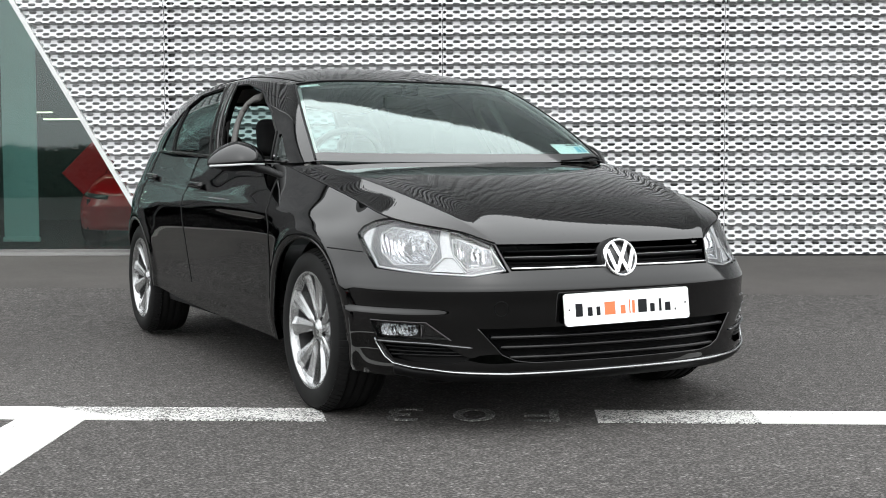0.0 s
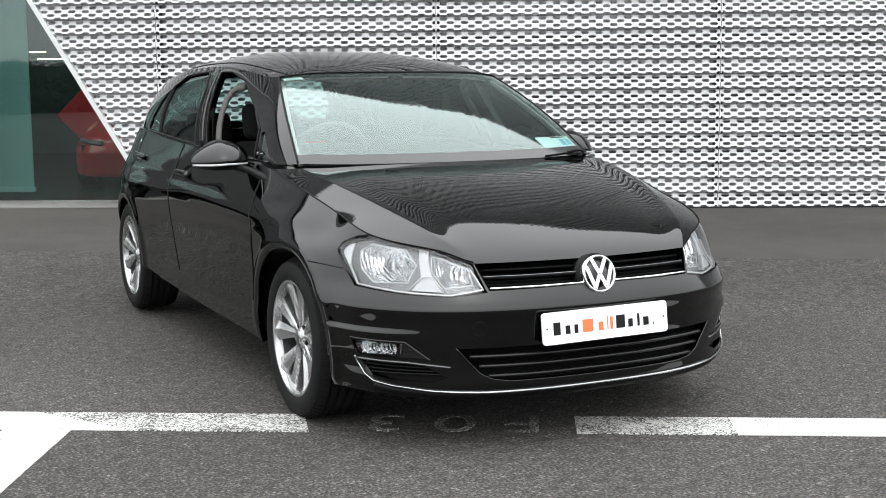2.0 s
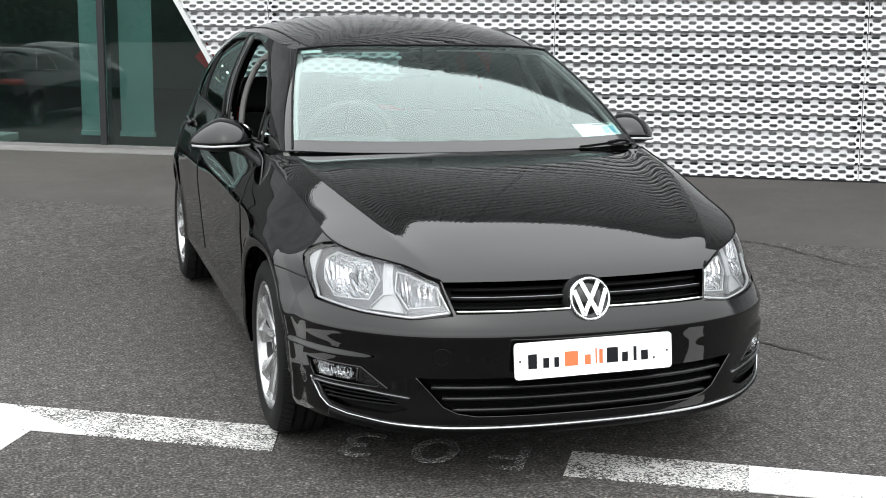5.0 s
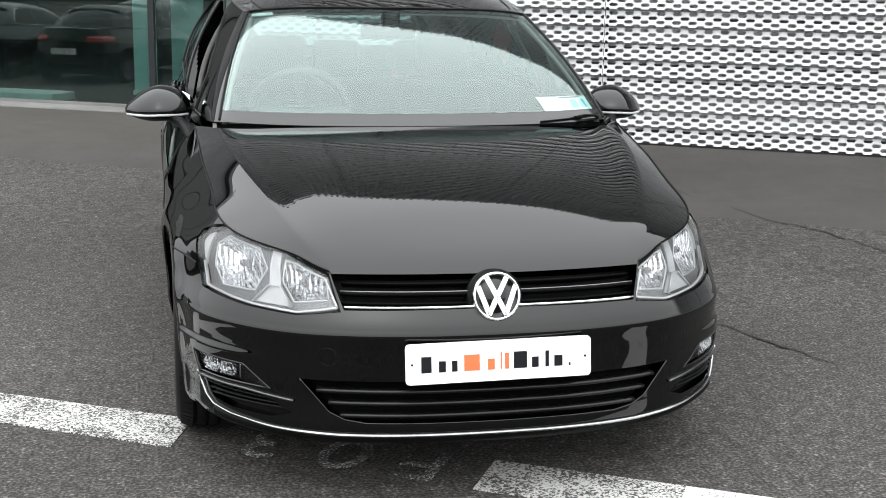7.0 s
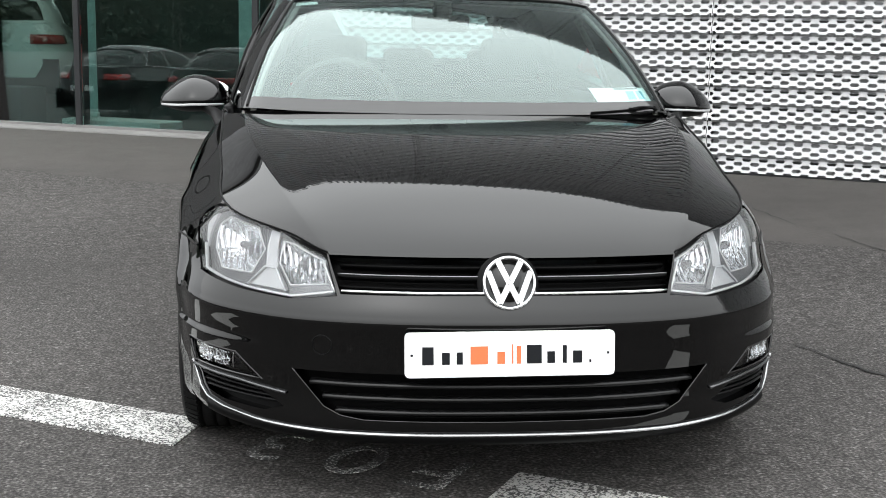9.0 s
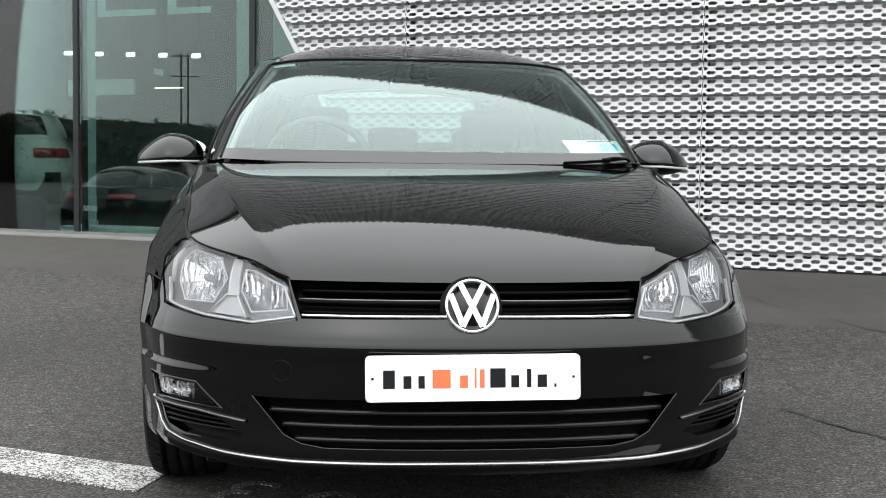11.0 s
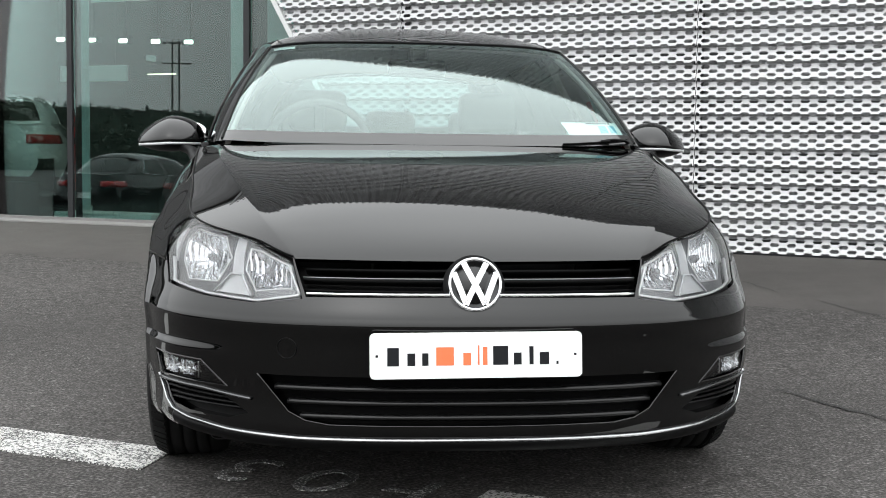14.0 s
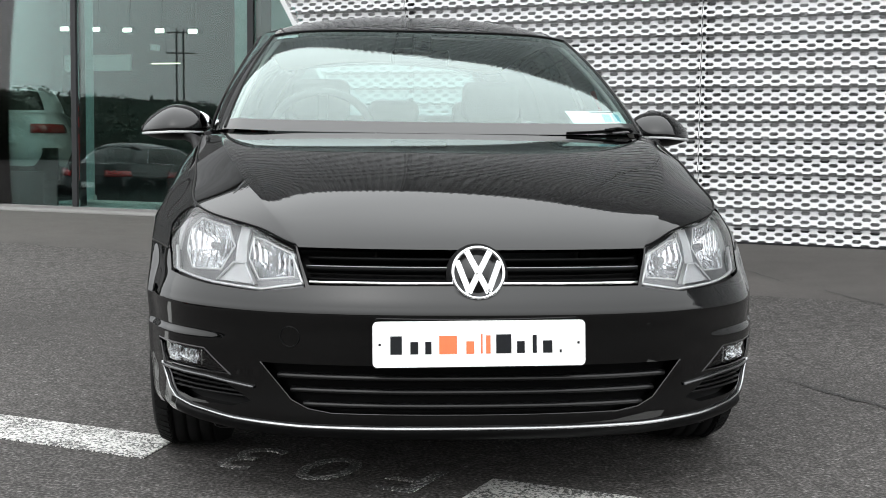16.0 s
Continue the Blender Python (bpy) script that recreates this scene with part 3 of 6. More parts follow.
LEVELS = [0.15, 0.20, 0.23, 0.30, 0.40, 0.45, 0.495, 0.515, 0.58, 0.66, 0.74, 0.82, 0.90, 1.00, 1.06]
STATIONS = [
    (0.00, [0.10, 0.035, 0.012, 0.015, 0.010, 0.008, 0.003, 0.009, 0.046, 0.098, 0.18, 0.26, 0.34, 0.44, 0.50]),
    (0.43, [0.10, 0.035, 0.010, 0.014, 0.009, 0.007, 0.003, 0.009, 0.044, 0.088, 0.17, 0.25, 0.33, 0.43, 0.49]),
    (a_at(x=0.665), [0.09, 0.030, 0.010, 0.012, 0.008, 0.007, 0.004, 0.011, 0.042, 0.076, 0.120, 0.16, 0.24, 0.34, 0.40]),
    (a_at(y=-0.455), [0.08, 0.028, 0.012, 0.010, 0.006, 0.005, 0.002, 0.008, 0.038, 0.062, 0.102, 0.148, 0.21, 0.30, 0.36]),
    (a_at(y=-0.20), [0.07, 0.04, 0.030, 0.016, 0.008, 0.005, 0.002, 0.001, 0.010, 0.030, 0.086, 0.143, 0.21, 0.30, 0.36]),
    (a_at(y=0.10), [0.06, 0.05, 0.040, 0.022, 0.012, 0.009, 0.005, 0.004, 0.002, 0.006, 0.030, 0.088, 0.152, 0.24, 0.30]),
    (a_at(y=0.45), [0.06, 0.05, 0.042, 0.026, 0.018, 0.015, 0.012, 0.011, 0.008, 0.004, 0.012, 0.043, 0.097, 0.150, 0.18]),
    (a_at(y=1.2), [0.07, 0.052, 0.044, 0.028, 0.020, 0.017, 0.014, 0.013, 0.010, 0.006, 0.008, 0.044, 0.074, 0.118, 0.15]),
    (a_at(y=1.9), [0.07, 0.052, 0.044, 0.028, 0.020, 0.017, 0.014, 0.013, 0.010, 0.006, 0.008, 0.044, 0.074, 0.118, 0.15]),
    (a_at(y=2.4), [0.07, 0.05, 0.042, 0.022, 0.010, 0.007, 0.004, 0.003, 0.000, 0.000, 0.006, 0.040, 0.078, 0.125, 0.155]),
    (a_at(y=2.85), [0.10, 0.080, 0.070, 0.050, 0.022, 0.013, 0.004, 0.002, 0.000, 0.002, 0.010, 0.035, 0.075, 0.120, 0.15]),
    (a_at(y=3.16), [0.16, 0.140, 0.130, 0.100, 0.055, 0.037, 0.020, 0.016, 0.006, 0.014, 0.026, 0.045, 0.070, 0.105, 0.13]),
    (A_END, [0.07, 0.030, 0.020, 0.008, 0.000, 0.002, 0.004, 0.007, 0.020, 0.035, 0.050, 0.065, 0.085, 0.110, 0.13]),
]
_rows = [Soft(LEVELS, v) for _, v in STATIONS]
_sta = [s for s, _ in STATIONS]
TOP = Soft([0.0, 0.43, a_at(x=0.60), a_at(y=-0.50), a_at(y=-0.30), a_at(y=-0.1), a_at(y=0.1), a_at(y=0.3), a_at(y=0.45), a_at(y=1.2), a_at(y=1.9), a_at(y=2.5), a_at(y=3.1), A_END],
           [0.653, 0.650, 0.694, 0.736, 0.780, 0.824, 0.866, 0.903, 0.930, 0.962, 0.995, 1.028, 1.035, 1.015])


def inset(a, z):
    i = segment(_sta, a)
    lo, hi = max(i - 1, 0), min(i + 2, len(_sta) - 1)
    v = [_rows[k](z) for k in (lo, i, i + 1, hi)]
    s0, s1 = _sta[i], _sta[i + 1]
    t = (a - s0) / (s1 - s0)
    t = min(max(t, 0), 1)
    m0 = (v[2] - v[0]) / max(s1 - _sta[lo], 1e-6) if lo < i else 0.0
    m1 = (v[3] - v[1]) / max(_sta[hi] - s0, 1e-6) if hi > i + 1 else 0.0
    h = s1 - s0
    return (1 + 2 * t) * (1 - t) ** 2 * v[1] + t * (1 - t) ** 2 * h * m0 + t * t * (3 - 2 * t) * v[2] + t * t * (t - 1) * h * m1


def crease(a, z):
    """The pressed line along the doors, and the ridge over the wheel arches."""
    y = out_y(a)
    c = 0.0
    if 0.2 < y < 3.0:
        zc = 0.739 + 0.045 * (y - 0.2)
        c += 0.009 * math.exp(-(((z - zc) / (0.030 if z < zc else 0.014)) ** 2)) * min(1, (y - 0.2) / 0.3) * min(1, (3.0 - y) / 0.3)
        c += 0.004 * math.exp(-(((z - 0.335) / 0.030) ** 2)) * min(1, (y - 0.2) / 0.2)
    for yc in (0.0, WHEELBASE):
        r = math.hypot(y - yc, z - HUB_Z)
        c += 0.012 * math.exp(-(((r - 0.375) / 0.035) ** 2))
    # the shelf pressed over the fog lights
    if a < 1.15 and 0.30 < z < 0.50:
        k = min(1.0, max(0.0, (a - 0.62) / 0.24)) * min(1.0, max(0.0, (1.12 - a) / 0.12))
        zs = 0.424
        t = min(1.0, max(0.0, (zs + 0.012 - z) / 0.022))
        c += 0.009 * k * t * t * (3 - 2 * t) * min(1.0, (z - 0.30) / 0.05)
    return c


@functools.lru_cache(maxsize=None)
def body_xyz(a, z):
    """A point of the right half of the lower body."""
    s = 1e-3
    tx, ty = out_x(a + s) - out_x(a - s), out_y(a + s) - out_y(a - s)
    if a < 2e-3:
        tx, ty = 1.0, 0.0
    elif a > A_END - 2e-3:
        tx, ty = -1.0, 0.0
    k = math.hypot(tx, ty)
    nx, ny = ty / k, -tx / k
    d = crease(a, z) - inset(a, z)
    return out_x(a) + nx * d, out_y(a) + ny * d, z


def body(a, z):
    return Vector(body_xyz(a, z))


def near_a(x, y, z):
    """The outline place whose body point lies nearest to (x, y) at height z."""
    def miss(a):
        p = body(a, z)
        return (p.x - x) ** 2 + (p.y - y) ** 2

    best = min((i * A_END / 60 for i in range(61)), key=miss)
    step = A_END / 120
    while step > 5e-4:
        best = min((max(0.0, best - step), best, min(A_END, best + step)), key=miss)
        step /= 1.7
    return best


# ---- sheets: cut in their own flat coordinates, then bent into place ----
def flat_grid(us, vrow):
    """Faces in flat (u, v); vrow(u) gives the v values at u, equal in number."""
    bm = bmesh.new()
    bm.faces.layers.int.new("piece")
    cols = [[bm.verts.new((u, v, 0)) for v in vrow(u)] for u in us]
    for a, b in zip(cols, cols[1:]):
        for i in range(len(a) - 1):
            bm.faces.new((a[i], b[i], b[i + 1], a[i + 1]))
    return bm


def stamp(bm, poly, piece, only=None):
    """Cuts a convex outline (counter-clockwise) into the flat sheet and marks the faces inside it."""
    layer = bm.faces.layers.int["piece"]
    us, vs = [p[0] for p in poly], [p[1] for p in poly]
    done = []

    def inside(c):
        return all((q[0] - p[0]) * (c.y - p[1]) - (q[1] - p[1]) * (c.x - p[0]) > -1e-9 for p, q in done)

    def touched():
        out = []
        for f in bm.faces:
            if only is not None and f[layer] not in only:
                continue
            xs, ys = [v.co.x for v in f.verts], [v.co.y for v in f.verts]
            if max(xs) < min(us) or min(xs) > max(us) or max(ys) < min(vs) or min(ys) > max(vs):
                continue
            if inside(f.calc_center_median()):
                out.append(f)
        return out

    for i in range(len(poly)):
        p, q = poly[i], poly[(i + 1) % len(poly)]
        fs = touched()
        geom = set(fs)
        for f in fs:
            geom.update(f.edges)
            geom.update(f.verts)
        bmesh.ops.bisect_plane(bm, geom=list(geom), dist=1e-7, plane_co=(p[0], p[1], 0), plane_no=(q[1] - p[1], p[0] - q[0], 0))
        done.append((p, q))
    for f in touched():
        f[layer] = piece


def bend(bm, pieces, fn, sx=1, lip=0.0, offset=0.0, both=False):
    """Mesh data of the marked faces bent by fn(u, v), mirrored for sx = -1, with lips turned in along the edges."""
    layer = bm.faces.layers.int["piece"]
    faces = [f for f in bm.faces if f[layer] in pieces]
    index, verts, norms, polys = {}, [], [], []
    e = 1e-3

    def place(v):
        p = fn(v.co.x, v.co.y)
        n = (fn(v.co.x + e, v.co.y) - fn(v.co.x - e, v.co.y)).cross(fn(v.co.x, v.co.y + e) - fn(v.co.x, v.co.y - e))
        n = n.normalized() if n.length > 1e-12 else Vector((0, 0, 1))
        return p + n * offset, n

    for f in faces:
        ids = []
        for v in f.verts:
            if v not in index:
                p, n = place(v)
                index[v] = len(verts)
                verts.append(p)
                norms.append(n)
            ids.append(index[v])
        polys.append(ids)
    if lip:
        own = set(faces)
        for f in faces:
            for l in f.loops:
                if sum(1 for g in l.edge.link_faces if g in own) == 1:
                    v0, v1 = index[l.vert], index[l.link_loop_next.vert]
                    p0, p1, n0, n1 = verts[v0], verts[v1], norms[v0], norms[v1]
                    side = (p1 - p0).cross(n0)
                    side = side.normalized() if side.length > 1e-12 else n0
                    k = len(verts)
                    verts += [p0, p0 - n0 * lip, p1 - n1 * lip, p1]
                    norms += [side] * 4
                    polys.append([k, k + 1, k + 2, k + 3])
    if sx < 0:
        verts = [Vector((-v.x, v.y, v.z)) for v in verts]
        norms = [Vector((-n.x, n.y, n.z)) for n in norms]
        polys = [p[::-1] for p in polys]
    return verts, norms, polys


def sheet_object(name, data, mat, parent, label=""):
    """One mesh from one or several bent pieces, with their true normals."""
    verts, norms, polys = [], [], []
    for v, n, p in data:
        k = len(verts)
        verts += v
        norms += n
        polys += [[i + k for i in q] for q in p]
    me = bpy.data.meshes.new(name)
    me.from_pydata([tuple(v) for v in verts], [], polys)
    for p in me.polygons:
        p.use_smooth = True
    me.update()
    me.normals_split_custom_set_from_vertices([tuple(n) for n in norms])
    me.materials.append(mat)
    ob = new(name, me)
    ob.parent = parent
    return tagged(ob, label) if label else ob


def mirrored(points):
    return [(-p[0], p[1], p[2]) for p in points]

# ---- materials of the car ----
PAINT = material("black_car_paint", (0.0002, 0.0002, 0.00025), 0.25, coat=1.0, spec=0.0, vary=(900, 0.25), coat_rough=0.006)
PAINT.node_tree.nodes["Principled BSDF"].inputs["Coat IOR"].default_value = 1.51
PLASTIC = material("black_plastic", (0.003, 0.003, 0.0032), 0.42, spec=0.14, vary=(60, 0.2), bump=(900, 0.05, 0.0005))
GLOSS_BLACK = material("gloss_black_plastic", (0.002, 0.002, 0.002), 0.12, vary=(30, 0.1))
SLAT = material("satin_black_slat", (0.004, 0.004, 0.0042), 0.30, spec=0.35, vary=(60, 0.2))
GRILLE_BLACK = material("grille_black", (0.0015, 0.0015, 0.0016), 0.45, spec=0.06, vary=(60, 0.2))
# silver inside the rim, coloured dark to stand for the shade behind the spokes
BARREL_SHADE = material("shaded_barrel", (0.045, 0.046, 0.047), 0.45, 0.7, vary=(14, 0.15))
CHROME = material("chrome", (0.86, 0.87, 0.88), 0.06, 1.0, vary=(8, 0.02))
SATIN_DARK = material("satin_graphite", (0.10, 0.101, 0.104), 0.25, 0.9, vary=(10, 0.06))
SATIN = material("satin_silver", (0.34, 0.344, 0.35), 0.22, 1.0, vary=(10, 0.04))
ALLOY = material("alloy_wheel", (0.43, 0.435, 0.44), 0.26, 0.85, coat=0.3, vary=(14, 0.05))
RUBBER = material("tyre_rubber", (0.0055, 0.0055, 0.0055), 0.80, spec=0.2, vary=(12, 0.25, 200, 0.15), bump=(300, 0.2, 0.0006))
BRAKE = material("brake_disc", (0.16, 0.15, 0.145), 0.4, 0.8, vary=(20, 0.2))
CABIN = material("cabin_fabric", (0.014, 0.014, 0.015), 0.9, vary=(5, 0.2, 150, 0.2), bump=(400, 0.3, 0.001))
CABIN_GREY = material("cabin_trim", (0.06, 0.059, 0.057), 0.7, vary=(4, 0.15), bump=(500, 0.2, 0.0006))
TRIM_PALE = material("pillar_trim", (0.07, 0.068, 0.065), 0.8, vary=(6, 0.08), bump=(600, 0.2, 0.0005))
HEADLINER = material("headliner", (0.40, 0.39, 0.37), 0.9, vary=(4, 0.05), bump=(600, 0.2, 0.0005))
MIRROR_CUP = material("reflector_chrome", (0.88, 0.89, 0.90), 0.12, 1.0, vary=(60, 0.12), bump=(140, 0.25, 0.003))
LAMP_GREY = material("lamp_bezel", (0.13, 0.132, 0.136), 0.30, 0.5, vary=(20, 0.08))
LAMP_PALE = material("lamp_reflector_white", (0.66, 0.67, 0.675), 0.22, 0.3, vary=(20, 0.05))
WEDGE = material("indicator_lens", (0.50, 0.505, 0.51), 0.35, 0.2, vary=(25, 0.08))
DIM = material("dim_metal_line", (0.20, 0.20, 0.205), 0.4, 0.8, vary=(25, 0.1))
PLATE_WHITE = material("plate_white", (0.86, 0.86, 0.86), 0.35, vary=(20, 0.02))
INK = material("plate_ink", (0.010, 0.011, 0.013), 0.5, spec=0.15, vary=(40, 0.1))
ORANGE = material("orange_ink", (0.85, 0.17, 0.06), 0.4, vary=(40, 0.05))
DISC_PAPER = material("paper_disc", (0.75, 0.80, 0.80), 0.6, vary=(60, 0.05))
BLUE_INK = material("pale_blue_print", (0.22, 0.5, 0.62), 0.6, vary=(90, 0.3))
FRIT = material("glass_margin", (0.004, 0.004, 0.004), 0.3, coat=1.0, spec=0.3, vary=(30, 0.1), coat_rough=0.01)
FRIT.node_tree.nodes["Principled BSDF"].inputs["Coat IOR"].default_value = 1.42
SCREEN_GLASS = glass("windscreen_glass", (0.70, 0.85, 0.82), 1.52, 0.72, sheen=(0.85, 0.99, 0.965))
SIDE_GLASS = glass("side_glass", (0.68, 0.82, 0.79), 1.5, 0.5, sheen=(0.9, 1.0, 0.98))
REAR_GLASS = glass("rear_window_glass", (0.36, 0.50, 0.48), 1.5)
PRIVACY = glass("rear_side_glass", (0.16, 0.20, 0.195), 1.4, 0.0, sheen=(0.9, 1.0, 0.98))


def flutes(m, scale, strength):
    """Fine upright ribs pressed into a reflector."""
    n, l = m.node_tree.nodes, m.node_tree.links
    tc, w, b = n.new("ShaderNodeTexCoord"), n.new("ShaderNodeTexWave"), n.new("ShaderNodeBump")
    w.bands_direction = "X"
    w.inputs["Scale"].default_value, w.inputs["Distortion"].default_value, w.inputs["Detail"].default_value = scale, 3.5, 1
    b.inputs["Strength"].default_value, b.inputs["Distance"].default_value = strength, 0.004
    l.new(tc.outputs["Object"], w.inputs["Vector"])
    l.new(w.outputs["Fac"], b.inputs["Height"])
    l.new(b.outputs["Normal"], n["Principled BSDF"].inputs["Normal"])


flutes(MIRROR_CUP, 22, 1.0)
LENS = glass("headlamp_lens", (0.96, 0.97, 0.98), 1.5, 0.0)


def sweep(points, outs, depth, height, up=None):
    """A bar of rounded section along points; outs: the way out of the surface at each."""
    bm = bmesh.new()
    pts = [Vector(p) for p in points]
    rings = []
    for i, p in enumerate(pts):
        d = (pts[min(i + 1, len(pts) - 1)] - pts[max(i - 1, 0)]).normalized()
        o = Vector(outs[i])
        o = (o - d * o.dot(d)).normalized()
        s = d.cross(o)
        ring = []
        for k in range(8):
            t = 2 * math.pi * (k + 0.5) / 8
            c, q = math.cos(t), math.sin(t)
            ring.append(bm.verts.new(p + o * depth * max(-0.5, min(0.5, c * 0.62)) + s * height * max(-0.5, min(0.5, q * 0.62))))
        rings.append(ring)
    for a, b in zip(rings, rings[1:]):
        for k in range(8):
            bm.faces.new((a[k], b[k], b[(k + 1) % 8], a[(k + 1) % 8]))
    bm.faces.new(rings[0])
    bm.faces.new(rings[-1][::-1])
    bmesh.ops.recalc_face_normals(bm, faces=bm.faces[:])
    return bm


def surface_path(pairs, fn, offset, sx=1, steps=10):
    """Points and outward ways along straight lines in flat (u, v) between pairs."""
    pts, outs = [], []
    e = 1e-3
    flat = []
    for (a0, b0), (a1, b1) in zip(pairs, pairs[1:]):
        for i in range(steps):
            t = i / steps
            flat.append((a0 + (a1 - a0) * t, b0 + (b1 - b0) * t))
    flat.append(pairs[-1])
    for a, b in flat:
        p = fn(a, b)
        n = (fn(a + e, b) - fn(a - e, b)).cross(fn(a, b + e) - fn(a, b - e)).normalized()
        p = p + n * offset
        pts.append(Vector((sx * p.x, p.y, p.z)))
        outs.append(Vector((sx * n.x, n.y, n.z)))
    return pts, outs


def both_ways(pts, outs):
    """A right-hand path from the middle, continued on the left side."""
    l = [Vector((-p.x, p.y, p.z)) for p in pts[:0:-1]]
    o = [Vector((-p.x, p.y, p.z)) for p in outs[:0:-1]]
    return l + pts, o + outs


def AZ(x, y, z):
    return (near_a(x, y, z), z)


BOTTOM = Soft([0, 0.43, a_at(x=0.64), a_at(y=-0.3), a_at(y=0.4), a_at(y=1.2), a_at(y=1.9), a_at(y=2.2), a_at(y=2.9), A_END], [0.193, 0.193, 0.195, 0.20, 0.232, 0.250, 0.280, 0.305, 0.36, 0.38])


def lower_sheet():
    us = [0.012 * i for i in range(101)]
    while us[-1] < A_END - 0.05:
        us.append(us[-1] + (0.022 if out_y(us[-1]) < 0.5 or out_y(us[-1]) > 2.1 else 0.06))
    us.append(A_END)

    def levels(u):
        lo, hi = BOTTOM(u), TOP(u)
        return [lo + (0.404 - lo) * i / 12 for i in range(12)] + [0.404 + 0.044 * i / 11 for i in range(11)] + [0.448 + 0.040 * i / 4 for i in range(4)] + [0.488 + 0.036 * i / 8 for i in range(8)] + [0.524 + (hi - 0.524) * i / 18 for i in range(19)]

    return flat_grid(us, levels)


A_DOOR0, A_DOOR1, A_DOOR2 = a_at(y=0.378), a_at(y=1.575), a_at(y=2.64)
DOOR_FOOT = 0.375
A_BUMP = a_at(y=-0.20)
A_NOTCH = near_a(0.78, -0.34, 0.64)
HEADLAMP = [AZ(0.418, -0.758, 0.557), AZ(0.53, -0.71, 0.5435), AZ(0.66, -0.62, 0.550), AZ(0.785, -0.455, 0.567), AZ(0.795, -0.39, 0.622), AZ(0.790, -0.325, 0.684), AZ(0.780, -0.335, 0.710), AZ(0.748, -0.38, 0.732), AZ(0.705, -0.463, 0.748), AZ(0.555, -0.63, 0.703), AZ(0.448, -0.713, 0.653)]
BOWLS = [[(0.742, 0.594), (0.895, 0.588), (0.966, 0.628), (0.994, 0.694), (0.945, 0.720), (0.765, 0.706), (0.712, 0.655)],
         [(0.482, 0.590), (0.592, 0.580), (0.646, 0.628), (0.652, 0.684), (0.610, 0.680), (0.494, 0.644)]]
GRILLE = [(0, 0.566), (near_a(0.41, -0.76, 0.564), 0.562), (near_a(0.445, -0.713, 0.65), 0.655), (0, 0.66)]
INTAKE = [(0, 0.250), (0.36, 0.251), (0.42, 0.260), (0.465, 0.280), (0.548, 0.369), (0, 0.372)]
FOG = [AZ(0.608, -0.698, 0.328), AZ(0.786, -0.495, 0.330), AZ(0.796, -0.47, 0.391), AZ(0.675, -0.645, 0.388)]
LOUVRE = [AZ(0.60, -0.70, 0.250), AZ(0.70, -0.60, 0.252), AZ(0.750, -0.545, 0.264), AZ(0.776, -0.51, 0.314), AZ(0.62, -0.68, 0.309), AZ(0.555, -0.738, 0.268)]


def arch(yc, r):
    a0 = a_at(y=yc)
    pts = [(a0 - r, 0.0), (a0 + r, 0.0)]
    return pts + [(a0 + r * math.cos(t * math.pi / 28), HUB_Z + r * math.sin(t * math.pi / 28)) for t in range(29)]


def inset_outline(poly, d):
    """A convex outline drawn in by d."""
    out = []
    n = len(poly)
    for i in range(n):
        a, b, c = Vector(poly[i - 1]), Vector(poly[i]), Vector(poly[(i + 1) % n])
        n0, n1 = Vector((a.y - b.y, b.x - a.x)).normalized(), Vector((b.y - c.y, c.x - b.x)).normalized()
        m = (n0 + n1).normalized()
        out.append(tuple(b + m * min(d / max(m.dot(n0), 0.3), d * 2.5)))
    return out


